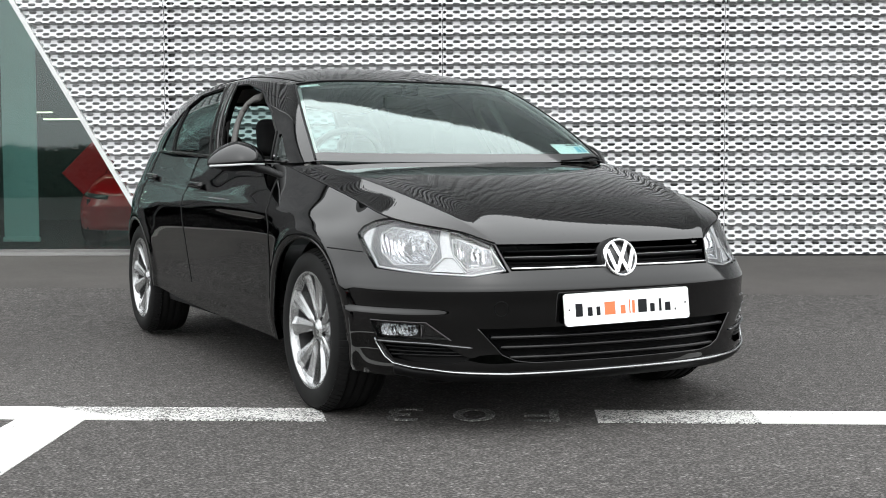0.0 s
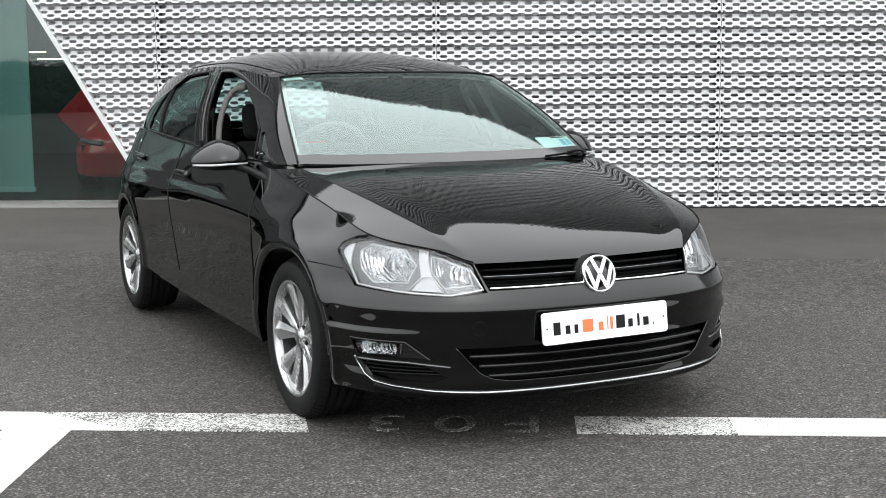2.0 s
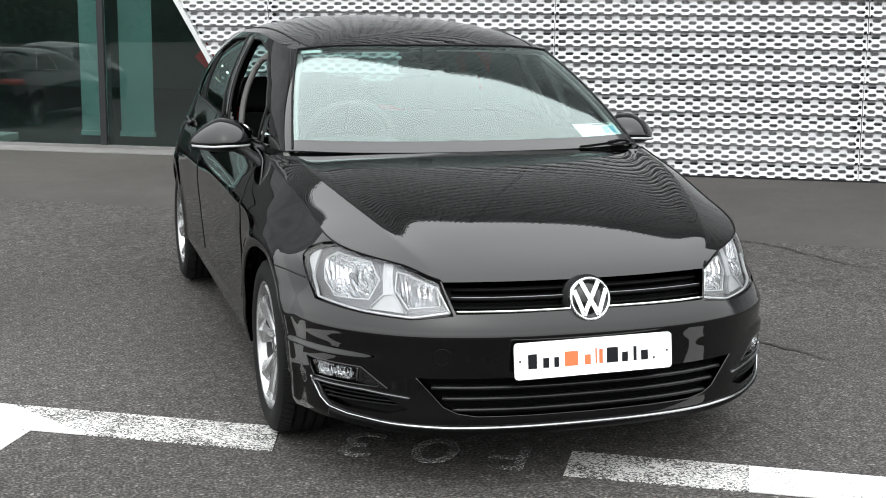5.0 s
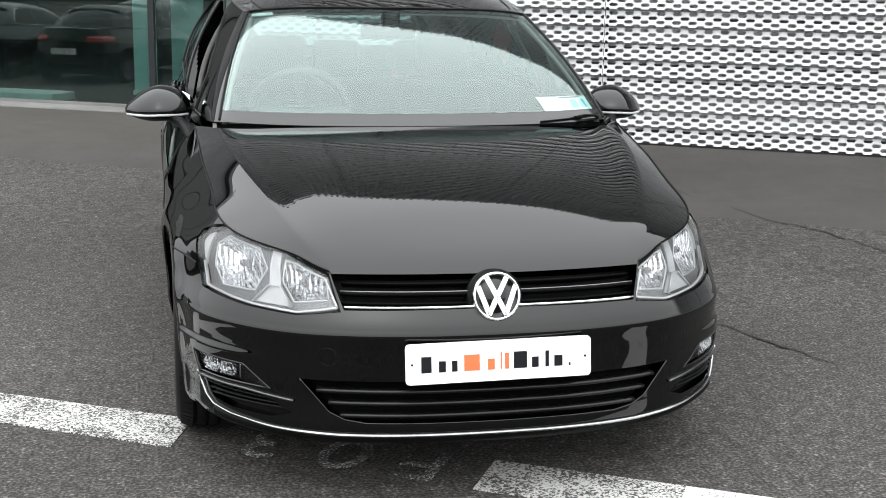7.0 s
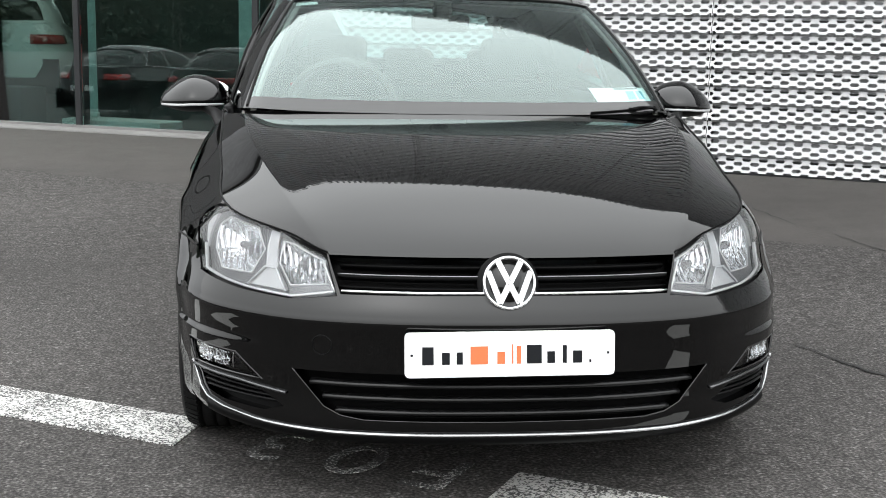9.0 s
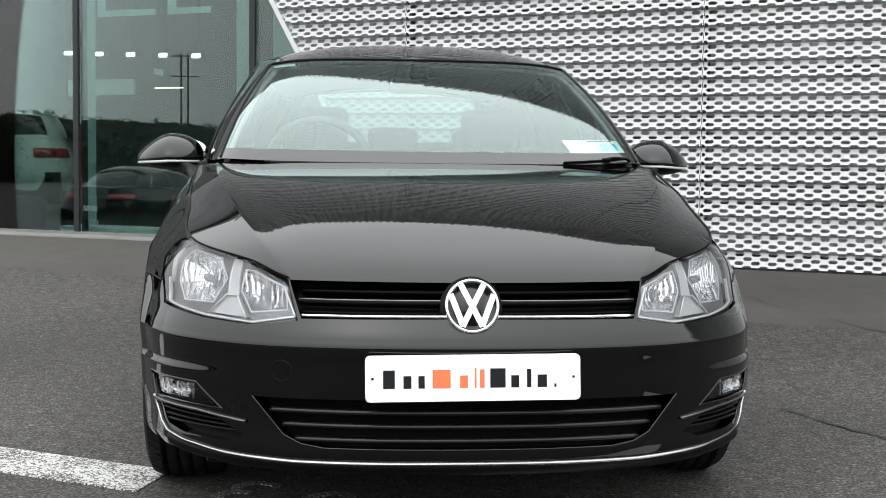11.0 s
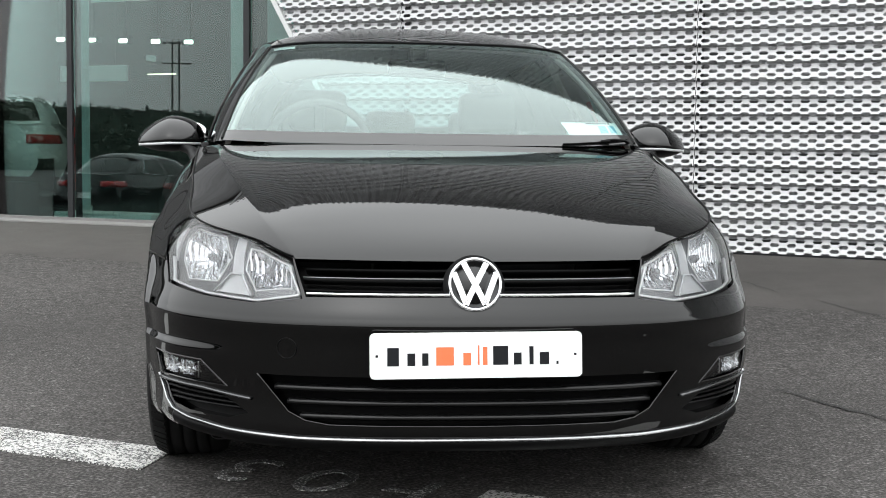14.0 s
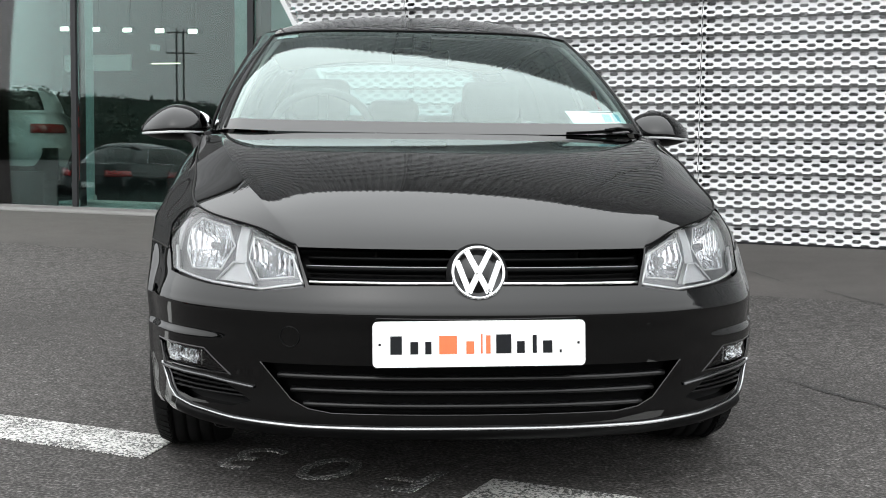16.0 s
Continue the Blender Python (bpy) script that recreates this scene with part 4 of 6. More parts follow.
def make_lower(car):
    bm = lower_sheet()
    big = 2.0
    stamp(bm, [(0, 0), (A_BUMP, 0), (A_BUMP, 0.630), (A_NOTCH, 0.622), (0, 0.60)], 7)
    stamp(bm, [(0, 0.60), (A_NOTCH, 0.622), (A_NOTCH, big), (0, big)], 7, only=(0,))
    stamp(bm, [(A_DOOR0, DOOR_FOOT), (A_DOOR1, DOOR_FOOT), (A_DOOR1 + 0.145, 0.82), (A_DOOR1 + 0.145, big), (A_DOOR0 + 0.13, big), (A_DOOR0 + 0.10, 0.89), (A_DOOR0, 0.68)], 9, only=(0,))
    stamp(bm, [(A_DOOR1, DOOR_FOOT), (A_DOOR2 - 0.40, DOOR_FOOT), (A_DOOR2 - 0.04, 0.74), (A_DOOR2, big), (A_DOOR1, big)], 10, only=(0,))
    stamp(bm, [(A_DOOR0, 0), (A_DOOR2 - 0.36, 0), (A_DOOR2 - 0.36, DOOR_FOOT), (A_DOOR0, DOOR_FOOT)], 12, only=(0,))
    stamp(bm, [(0, 0), (A_DOOR0 + 0.14, 0), (A_DOOR0 + 0.14, big), (0, big)], 8, only=(0,))
    stamp(bm, [(A_DOOR2 - 0.6, 0), (A_END, 0), (A_END, big), (A_DOOR2 - 0.6, big)], 11, only=(0,))
    stamp(bm, arch(0.0, 0.350), 6)
    stamp(bm, arch(WHEELBASE, 0.350), 6)
    stamp(bm, HEADLAMP, 13)
    stamp(bm, inset_outline(HEADLAMP, 0.0075), 2)
    stamp(bm, [(0.985, 0.50), (1.3, 0.50), (1.3, 0.80), (1.06, 0.80)], 15, only=(2,))
    for bowl in BOWLS:
        stamp(bm, bowl, 14, only=(2,))
    stamp(bm, GRILLE, 1)
    stamp(bm, INTAKE, 5)
    stamp(bm, FOG, 3)
    stamp(bm, LOUVRE, 4)
    layer = bm.faces.layers.int["piece"]
    for f in bm.faces:
        if f[layer] == 0:
            f[layer] = 8
    # scraps of the fender cut off by the lamp join the panel beside them
    left, groups = {f for f in bm.faces if f[layer] == 8}, []
    while left:
        todo, seen = [left.pop()], []
        while todo:
            f = todo.pop()
            seen.append(f)
            for e in f.edges:
                for g in e.link_faces:
                    if g in left:
                        left.discard(g)
                        todo.append(g)
        groups.append(seen)
    groups.sort(key=len)
    for scrap in groups[:-1]:
        for f in scrap:
            f[layer] = 7
    return bm


# the car stands a degree out of line, turned about its nose
CAR = pose(0, -0.8, 0, 0, 0, -0.75) @ pose(0, 0.8, 0)
car = anchor("hatchback_car", CAR, "glossy black five-door hatchback with alloy wheels, driver's window down", "car")
LOW = make_lower(car)
sheet_object("front_bumper", [bend(LOW, {7}, body, s, lip=0.045) for s in (1, -1)], PAINT, car, "glossy black front bumper")
for s in (1, -1):
    sheet_object("front_fender", [bend(LOW, {8}, body, s, lip=0.03)], PAINT, car)
    sheet_object("front_door", [bend(LOW, {9}, body, s, lip=0.02)], PAINT, car)
    sheet_object("rear_door", [bend(LOW, {10}, body, s, lip=0.02)], PAINT, car)
    sheet_object("sill", [bend(LOW, {12}, body, s, lip=0.02)], PAINT, car)
sheet_object("rear_quarter", [bend(LOW, {11}, body, s, lip=0.03) for s in (1, -1)], PAINT, car, "glossy black rear quarters and bumper")
grille = sheet_object("grille", [bend(LOW, {1}, body, s, offset=-0.042) for s in (1, -1)], GRILLE_BLACK, car, "black upper grille with slats")
intake = sheet_object("lower_grille", [bend(LOW, {5}, body, s, offset=-0.040) for s in (1, -1)], GRILLE_BLACK, car, "black lower air intake with slats")

# upper grille slats and bright lines
for z, mat, dep, hgt, off in ((0.634, GRILLE_BLACK, 0.03, 0.010, -0.030), (0.6105, DIM, 0.005, 0.0035, -0.008), (0.605, GRILLE_BLACK, 0.028, 0.010, -0.020), (0.584, GRILLE_BLACK, 0.03, 0.010, -0.030)):
    p, o = both_ways(*surface_path([(0.0, z), (near_a(0.425, -0.74, z) - 0.004, z)], body, off, steps=24))
    part("slat", sweep(p, o, dep, hgt), mat, grille, smooth=True)
p, o = both_ways(*surface_path([(0.0, 0.5695), (near_a(0.412, -0.758, 0.568) - 0.004, 0.5685)], body, 0.001, steps=24))
part("chrome_strip", sweep(p, o, 0.012, 0.0075), CHROME, grille, "thin chrome strip", True)
for z in (0.338, 0.304, 0.270):
    half = 0.545 - (0.368 - z) * 1.0 - 0.012
    p, o = both_ways(*surface_path([(0.0, z), (half, z)], body, -0.012, steps=24))
    part("slat", sweep(p, o, 0.026, 0.014), SLAT, intake, smooth=True)
p, o = both_ways(*surface_path([(0.0, 0.249), (0.36, 0.250), (0.42, 0.259), (0.465, 0.279), (0.549, 0.370)], body, 0.001, steps=10))
part("rim", sweep(p, o, 0.006, 0.0045), GLOSS_BLACK, intake, "gloss black rim of the intake", True)

# bright strip along the foot of the bumper, and the lip under it
strip_line = [(0.0, 0.218), (0.44, 0.217), AZ(0.60, -0.705, 0.224), AZ(0.70, -0.605, 0.234), AZ(0.752, -0.552, 0.246), AZ(0.772, -0.522, 0.268), AZ(0.786, -0.498, 0.305), AZ(0.790, -0.488, 0.330)]
p, o = both_ways(*surface_path(strip_line, body, 0.004, steps=14))
part("chrome_strip", sweep(p, o, 0.011, 0.0060), SATIN, car, "chrome strip along the bumper foot", True)
p, o = both_ways(*surface_path([(u, v - 0.024) for u, v in strip_line[:5]], body, -0.006, steps=14))
part("front_lip", sweep(p, o, 0.030, 0.040), PLASTIC, car, "matt black lip under the chrome strip", True)
part("undertray", box(-0.66, 0.66, -0.62, 3.2, 0.17, 0.24, 0.02), PLASTIC, car, "black undertray")

# ---- hood ----
Q = [0, 0.15, 0.3, 0.55, 0.8, 1.0]
QC = [0, 0.07, 0.17, 0.28, 0.40, 0.58, 0.80, 1.0]
hoodC = [Curve(QC, v) for v in ([0] * 8, [-0.752, -0.700, -0.602, -0.495, -0.375, -0.19, 0.055, 0.205], [0.653, 0.692, 0.744, 0.791, 0.832, 0.879, 0.921, 0.942])]
hoodK = [Curve(Q, v) for v in ([0.440, 0.502, 0.551, 0.630, 0.680, 0.696], [-0.716, -0.615, -0.488, -0.20, 0.07, 0.27], [0.656, 0.720, 0.769, 0.848, 0.904, 0.935])]
a_front = near_a(0.446, -0.713, 0.65)
a_top = near_a(0.705, -0.463, 0.74)
a_rear = a_at(y=0.42)


edge_a = Soft([0, 0.15, 0.3, 0.5, 1], [a_front, a_front + (a_top - a_front) * 0.52, a_top, a_top + (a_rear - a_top) * 0.27, a_rear])


def hood_edge(q):
    a = edge_a(q)
    return body(a, TOP(a))


def hood(p, q):
    """p across (0 middle, 1 edge), q from the nose back."""
    sgn = -1 if p < 0 else 1
    p = abs(p)
    q = min(max(q, 0), 1)
    c, k, e = Vector([f(q) for f in hoodC]), Vector([f(q) for f in hoodK]), hood_edge(q)
    m = 0.74
    if p < m:
        t = p / m
        v = c.lerp(k, t)
        v.y = c.y + (k.y - c.y) * t * t
        v.z = c.z + (k.z - c.z) * t ** 2.2
        # the sheet hollows a little before it rises to the crease
        v.z -= 0.0045 * 6.75 * t ** 8 * (1 - t ** 4) ** 2 * 1.5 * min(1.0, q / 0.15)
    else:
        t = (p - m) / (1 - m)
        v = k.lerp(e, t)
        v.z += 0.003 * t * (1 - t) * min(1.0, max(0.0, (q - 0.1) / 0.2))
        # roll the front edge down
    r = max(0.0, 1 - q / 0.05)
    v.z -= 0.004 * r * r
    return Vector((sgn * v.x, v.y, v.z))


ps = sorted(set([i / 34 * 0.74 for i in range(35)] + [0.74 + i / 14 * 0.26 for i in range(15)] + [0.736, 0.744]))
HOODG = flat_grid(ps, lambda u: [(i / 60) ** 1.25 for i in range(61)])
HOODG2 = flat_grid(ps, lambda u: [(i / 60) ** 1.25 for i in range(61)])
bonnet = sheet_object("bonnet", [bend(HOODG, {0}, lambda p, q: hood(max(p, 0), q), s, lip=0.012) for s in (1, -1)], PAINT, car, "glossy black bonnet with two raised creases")
for s in (1, -1):
    pts = [hood_edge(q) for q in [0.3 + 0.7 * i / 40 for i in range(41)]]
    pts = [Vector((s * p.x, p.y, p.z + 0.0012)) for p in pts]
    part("shut_line", tube(pts, 0.0028, 6), PLASTIC, bonnet)
    pts = [hood_edge(0.3 * i / 20) for i in range(21)]
    pts = [Vector((s * p.x, p.y - 0.001, p.z + 0.001)) for p in pts]
    part("shut_line", tube(pts, 0.0026, 8), GRILLE_BLACK, bonnet)

# ---- headlamps ----
for s in (1, -1):
    lamp = sheet_object("headlight", [bend(LOW, {2}, body, s, lip=0.03, offset=-0.030)], LAMP_GREY, car, "clear-lensed headlight with two chrome reflectors")
    lens = sheet_object("lens", [bend(LOW, {2, 14, 15}, body, s, offset=-0.002)], LENS, lamp, "clear polycarbonate lens")
    lens.visible_shadow = False
    sheet_object("seal", [bend(LOW, {13}, body, s, offset=-0.022)], PLASTIC, lamp, "black seal in the gap round the lamp")
    sheet_object("side_strip", [bend(LOW, {15}, body, s, lip=0.01, offset=-0.024)], LAMP_PALE, lamp, "pale outer strip of the lamp")
    for outline, depth in zip(BOWLS, (0.062, 0.048)):
        rim = []
        for k, p0 in enumerate(outline):
            p1 = outline[(k + 1) % len(outline)]
            for i in range(18):
                u, v = p0[0] + (p1[0] - p0[0]) * i / 18, p0[1] + (p1[1] - p0[1]) * i / 18
                n_ = (body(u + 1e-3, v) - body(u - 1e-3, v)).cross(body(u, v + 1e-3) - body(u, v - 1e-3)).normalized()
                rim.append(body(u, v) - n_ * 0.030)
        mid = sum(rim, Vector()) / len(rim)
        ax = sum(((rim[k] - mid).cross(rim[(k + 1) % len(rim)] - mid) for k in range(len(rim))), Vector()).normalized()
        ax = (ax * 0.8 + Vector((0, -0.5, 0.0))).normalized()
        across = Vector((0, 0, 1)).cross(ax).normalized()
        bowl = bmesh.new()
        rings = []
        for i in range(25):
            f = 0.10 + 0.90 * i / 24
            ring = []
            for p in rim:
                w = (p - mid).dot(across)
                flute = 0.0018 * math.sin(w * 300 + 0.9 * math.sin((p - mid).z * f * 60)) * math.sin(math.pi * f)
                q_ = mid + (p - mid) * f - ax * (depth * (1 - f * f) + flute)
                ring.append(bowl.verts.new((s * q_.x, q_.y, q_.z)))
            rings.append(ring)
        for r0, r1 in zip(rings, rings[1:]):
            for k in range(len(r0)):
                bowl.faces.new((r0[k], r0[(k + 1) % len(r0)], r1[(k + 1) % len(r0)], r1[k]))
        bmesh.ops.recalc_face_normals(bowl, faces=bowl.faces[:])
        cup = part("reflector", bowl, MIRROR_CUP, lamp, "faceted chrome reflector", True)
        ax = Vector((s * ax.x, ax.y, ax.z))
        org = Vector((s * mid.x, mid.y, mid.z)) - ax * (depth * 0.35)
        turn_m = ax.to_track_quat("X", "Z").to_matrix().to_4x4()
        part("bulb", moved(lathe([(0.0, 0.0), (0.008, -0.002), (0.011, -0.010), (0.011, -0.050)], 16), Matrix.Translation(org) @ turn_m), SATIN, cup, "", True)
        lip_pts = [Vector((s * p.x, p.y, p.z)) for p in rim + rim[:1]]
        part("rim", tube(lip_pts, 0.0022, 6), LAMP_PALE, cup, "thin pale rim", True)
    low_line = [(u, v + 0.010) for u, v in HEADLAMP[:5]]
    pr, orr = surface_path([(low_line[0][0] + 0.012, low_line[0][1] + 0.004)] + low_line[1:4] + [(low_line[4][0] - 0.014, low_line[4][1])], body, -0.016, s, 8)
    part("light_strip", sweep(pr, orr, 0.010, 0.007), LAMP_PALE, lamp, "pale lower light strip", True)
    pr, orr = surface_path([(HEADLAMP[0][0] + 0.012, HEADLAMP[0][1] + 0.012), (HEADLAMP[-1][0] + 0.012, HEADLAMP[-1][1] - 0.014)], body, -0.012, s, 8)
    part("light_strip", sweep(pr, orr, 0.008, 0.006), LAMP_PALE, lamp, "", True)
    # pale wedge between the bowls
    am = near_a(0.61, -0.66, 0.57)
    tri = [(am - 0.075, 0.556), (am + 0.055, 0.560), (am + 0.012, 0.604), (am - 0.022, 0.606)]
    bmw = bmesh.new()
    f0 = [bmw.verts.new(Vector((s * p.x, p.y, p.z))) for p in [body(u, v) + Vector((-0.012, 0.018, 0)) for u, v in tri]]
    f1 = [bmw.verts.new(Vector((s * p.x, p.y, p.z))) for p in [body(u, v) + Vector((-0.05 * 0.7, 0.07, 0)) for u, v in tri]]
    bmw.faces.new(f0)
    for i in range(4):
        bmw.faces.new((f0[i], f1[i], f1[(i + 1) % 4], f0[(i + 1) % 4]))
    bmesh.ops.recalc_face_normals(bmw, faces=bmw.faces[:])
    web = [(am - 0.024, 0.606), (am + 0.016, 0.604), (am + 0.030, 0.655), (am + 0.034, 0.696), (am + 0.000, 0.690), (am - 0.008, 0.650)]
    wb = bmesh.new()
    w0_ = [wb.verts.new(Vector((s * p.x, p.y, p.z))) for p in [body(u, v) + Vector((-0.014, 0.022, 0)) for u, v in web]]
    w1_ = [wb.verts.new(Vector((s * p.x, p.y, p.z))) for p in [body(u, v) + Vector((-0.035, 0.055, 0)) for u, v in web]]
    wb.faces.new(w0_)
    for i in range(6):
        wb.faces.new((w0_[i], w1_[i], w1_[(i + 1) % 6], w0_[(i + 1) % 6]))
    bmesh.ops.recalc_face_normals(wb, faces=wb.faces[:])
    part("web", wb, WEDGE, lamp, "pale grey web between the reflectors")
    part("indicator_wedge", bmw, WEDGE, lamp, "grey indicator wedge")
    arch_pts = [Vector((s * p.x, p.y, p.z)) for p in [body(u, v) + Vector((-0.008, 0.013, 0)) for u, v in (tri[0], (tri[3][0] - 0.006, tri[3][1]), (tri[2][0], tri[2][1] + 0.002), tri[1])]]
    part("light_strip", tube(arch_pts, 0.0032, 6), LAMP_PALE, lamp, "pale outline of the wedge", True)

    # fog lamp and side louvre
    fog = sheet_object("fog_light", [bend(LOW, {3}, body, s, offset=-0.030)], GLOSS_BLACK, car, "fog light in a black surround")
    fl = sheet_object("lens", [bend(LOW, {3}, body, s, offset=-0.008)], LENS, fog)
    fl.visible_shadow = False
    au, av = FOG[1][0], FOG[3][0]
    for u, wide, tall in ((au - 0.052, 0.036, 0.021), (au - 0.122, 0.034, 0.019)):
        z = 0.360
        q = body(u, z)
        e = 1e-3
        n_ = (body(u + e, z) - body(u - e, z)).cross(body(u, z + e) - body(u, z - e)).normalized()
        turn_q = Vector((s * n_.x, n_.y, 0)).normalized().to_track_quat("X", "Z").to_matrix().to_4x4()
        cup = lathe([(0.05 + 0.95 * i / 10, -0.020 * (1 - (i / 10) ** 2)) for i in range(11)], 40)
        for v in cup.verts:     # square the bowl off and press flutes into it
            ang = math.atan2(v.co.z, v.co.y)
            k = 1 / max(abs(math.cos(ang)), abs(math.sin(ang))) ** 0.6
            v.co.x += 0.0035 * math.sin(v.co.y * 17)
            v.co.y, v.co.z = v.co.y * k, v.co.z * k
        moved(cup, Matrix.Translation((s * (q.x - n_.x * 0.012), q.y - n_.y * 0.012, z)) @ turn_q @ Matrix.Diagonal((1, wide, tall, 1)))
        part("reflector", cup, MIRROR_CUP, fog, "", True)
    pr, orr = surface_path([(au - 0.172, 0.336), (au - 0.176, 0.384)], body, -0.012, s, 6)
    part("divider", sweep(pr, orr, 0.012, 0.004), SATIN, fog, "", True)
    pr, orr = surface_path(FOG + [FOG[0]], body, -0.002, s, 6)
    part("surround", tube(pr, 0.0035, 6), GLOSS_BLACK, fog)
    lou = sheet_object("side_louvre", [bend(LOW, {4}, body, s, offset=-0.030)], PLASTIC, car, "black slatted side intake")
    for t in (0.25, 0.5, 0.78):
        u0, v0 = LOUVRE[5][0] + (LOUVRE[4][0] - LOUVRE[5][0]) * t, LOUVRE[5][1] + (LOUVRE[4][1] - LOUVRE[5][1]) * t
        u1, v1 = LOUVRE[2][0] + (LOUVRE[3][0] - LOUVRE[2][0]) * t, LOUVRE[2][1] + (LOUVRE[3][1] - LOUVRE[2][1]) * t
        pr, orr = surface_path([(u0, v0), (u1, v1)], body, -0.012, s, 10)
        part("slat", sweep(pr, orr, 0.022, 0.008), PLASTIC, lou, smooth=True)
    # satin blade above the louvre
    pr, orr = surface_path([AZ(0.55, -0.742, 0.304), AZ(0.66, -0.64, 0.318), AZ(0.782, -0.49, 0.322)], body, 0.002, s, 10)
    part("blade", sweep(pr, orr, 0.014, 0.008), SATIN_DARK, lou, smooth=True)

# towing-eye cover and sensors in the bumper
for x, z, r in ((-0.462, 0.437, 0.025),):
    a = near_a(abs(x), -0.79, z)
    q = body(a, z)
    ring = []
    e = 1e-3
    n = (body(a + e, z) - body(a - e, z)).cross(body(a, z + e) - body(a, z - e)).normalized()
    u = (body(a + e, z) - body(a - e, z)).normalized()
    for i in range(33):
        t = 2 * math.pi * i / 32
        w = body(a + r * math.cos(t), z + r * math.sin(t)) + n * 0.0006
        ring.append(Vector((math.copysign(w.x, x), w.y, w.z)))
    part("towing_eye_cover", tube(ring, 0.0016, 6), PLASTIC, car)

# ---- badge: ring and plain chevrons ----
badge = anchor("badge", pose(0, -0.812, 0.597, -14, 0, 0))
badge.parent = car
R = 0.0675
disc = lathe([(0, 0.004), (R * 0.93, 0.004), (R * 0.96, -0.012)], 56)
part("badge_disc", moved(disc, Matrix.Rotation(radians(90), 4, "Z") @ Matrix.Rotation(radians(180), 4, "Z")), GLOSS_BLACK, badge, "dark badge ground", True)
ring = lathe([(R * 0.86, -0.002), (R * 0.865, 0.009), (R * 0.93, 0.0125), (R * 0.995, 0.009), (R * 1.0, -0.014)], 64)
part("badge_ring", moved(ring, Matrix.Rotation(radians(-90), 4, "Z")), CHROME, badge, "chrome ring", True)


def stroke(p, q, w):
    d = Vector((q[0] - p[0], q[1] - p[1]))
    n = Vector((-d.y, d.x)).normalized() * w / 2
    pts = [Vector(p) + n, Vector(p) - n, Vector(q) - n, Vector(q) + n]
    b = bmesh.new()
    f = [b.verts.new((v.x, -0.0105, v.y)) for v in pts]
    g = [b.verts.new((v.x, -0.001, v.y)) for v in pts]
    b.faces.new(f)
    for i in range(4):
        b.faces.new((f[i], g[i], g[(i + 1) % 4], f[(i + 1) % 4]))
    bmesh.ops.recalc_face_normals(b, faces=b.faces[:])
    return b


W = R * 0.21
part("chevron", joined(stroke((-0.42 * R, 0.78 * R), (-0.03 * R, 0.03 * R), W), stroke((0.42 * R, 0.78 * R), (0.03 * R, 0.03 * R), W)), CHROME, badge, "chrome chevron")
part("chevron", joined(stroke((-0.78 * R, 0.42 * R), (-0.34 * R, -0.74 * R), W), stroke((-0.36 * R, -0.74 * R), (0.02 * R, 0.02 * R), W), stroke((0.36 * R, -0.74 * R), (-0.02 * R, 0.02 * R), W), stroke((0.78 * R, 0.42 * R), (0.34 * R, -0.74 * R), W)), CHROME, badge, "chrome double chevron")
part("badge_base", moved(lathe([(0, -0.002), (R * 1.13, -0.002), (R * 1.13, -0.05)], 48), Matrix.Translation((0, 0.012, 0)) @ Matrix.Rotation(radians(-90), 4, "Z")), PLASTIC, badge, "", True)

# ---- show plate ----
plate = anchor("show_plate", pose(0, -0.866, 0.431, -6, -0.5, 0))
plate.parent = car


def rounded_plate(w, h, r, y0, y1):
    pts = []
    for cx, cz, a0 in ((w / 2 - r, h / 2 - r, 0), (-w / 2 + r, h / 2 - r, 90), (-w / 2 + r, -h / 2 + r, 180), (w / 2 - r, -h / 2 + r, 270)):
        for k in range(6):
            t = radians(a0 + 18 * k)
            pts.append((cx + r * math.cos(t), cz + r * math.sin(t)))
    b = bmesh.new()
    f = [b.verts.new((x, y0, z)) for x, z in pts]
    g = [b.verts.new((x, y1, z)) for x, z in pts]
    b.faces.new(f)
    b.faces.new(g[::-1])
    for i in range(len(pts)):
        j = (i + 1) % len(pts)
        b.faces.new((f[i], g[i], g[j], f[j]))
    bmesh.ops.recalc_face_normals(b, faces=b.faces[:])
    return b


part("plate_board", rounded_plate(0.52, 0.111, 0.012, 0.0, 0.008), PLATE_WHITE, plate, "white acrylic show plate")
part("plate_holder", rounded_plate(0.50, 0.10, 0.006, 0.0085, 0.03), PLASTIC, plate)
BARS = [(-0.214, 0.031, 0.044, INK), (-0.170, 0.022, 0.030, INK), (-0.136, 0.018, 0.030, INK),
        (-0.088, 0.046, 0.044, ORANGE), (-0.034, 0.022, 0.030, ORANGE), (-0.006, 0.007, 0.048, ORANGE), (0.010, 0.014, 0.044, ORANGE),
        (0.048, 0.040, 0.046, INK), (0.090, 0.022, 0.029, INK), (0.124, 0.013, 0.044, INK), (0.156, 0.026, 0.030, INK), (0.188, 0.008, 0.008, INK)]
for cx, w, h, mat in BARS:
    part("print_bar", box(cx - w / 2 + 0.012, cx + w / 2 + 0.012 - 0.003, -0.0012, -0.0002, -0.024, -0.024 + h), mat, plate)
for cx in (-0.243, 0.243):
    part("screw", box(cx - 0.003, cx + 0.003, -0.002, 0, -0.003, 0.003, 0.001), INK, plate)

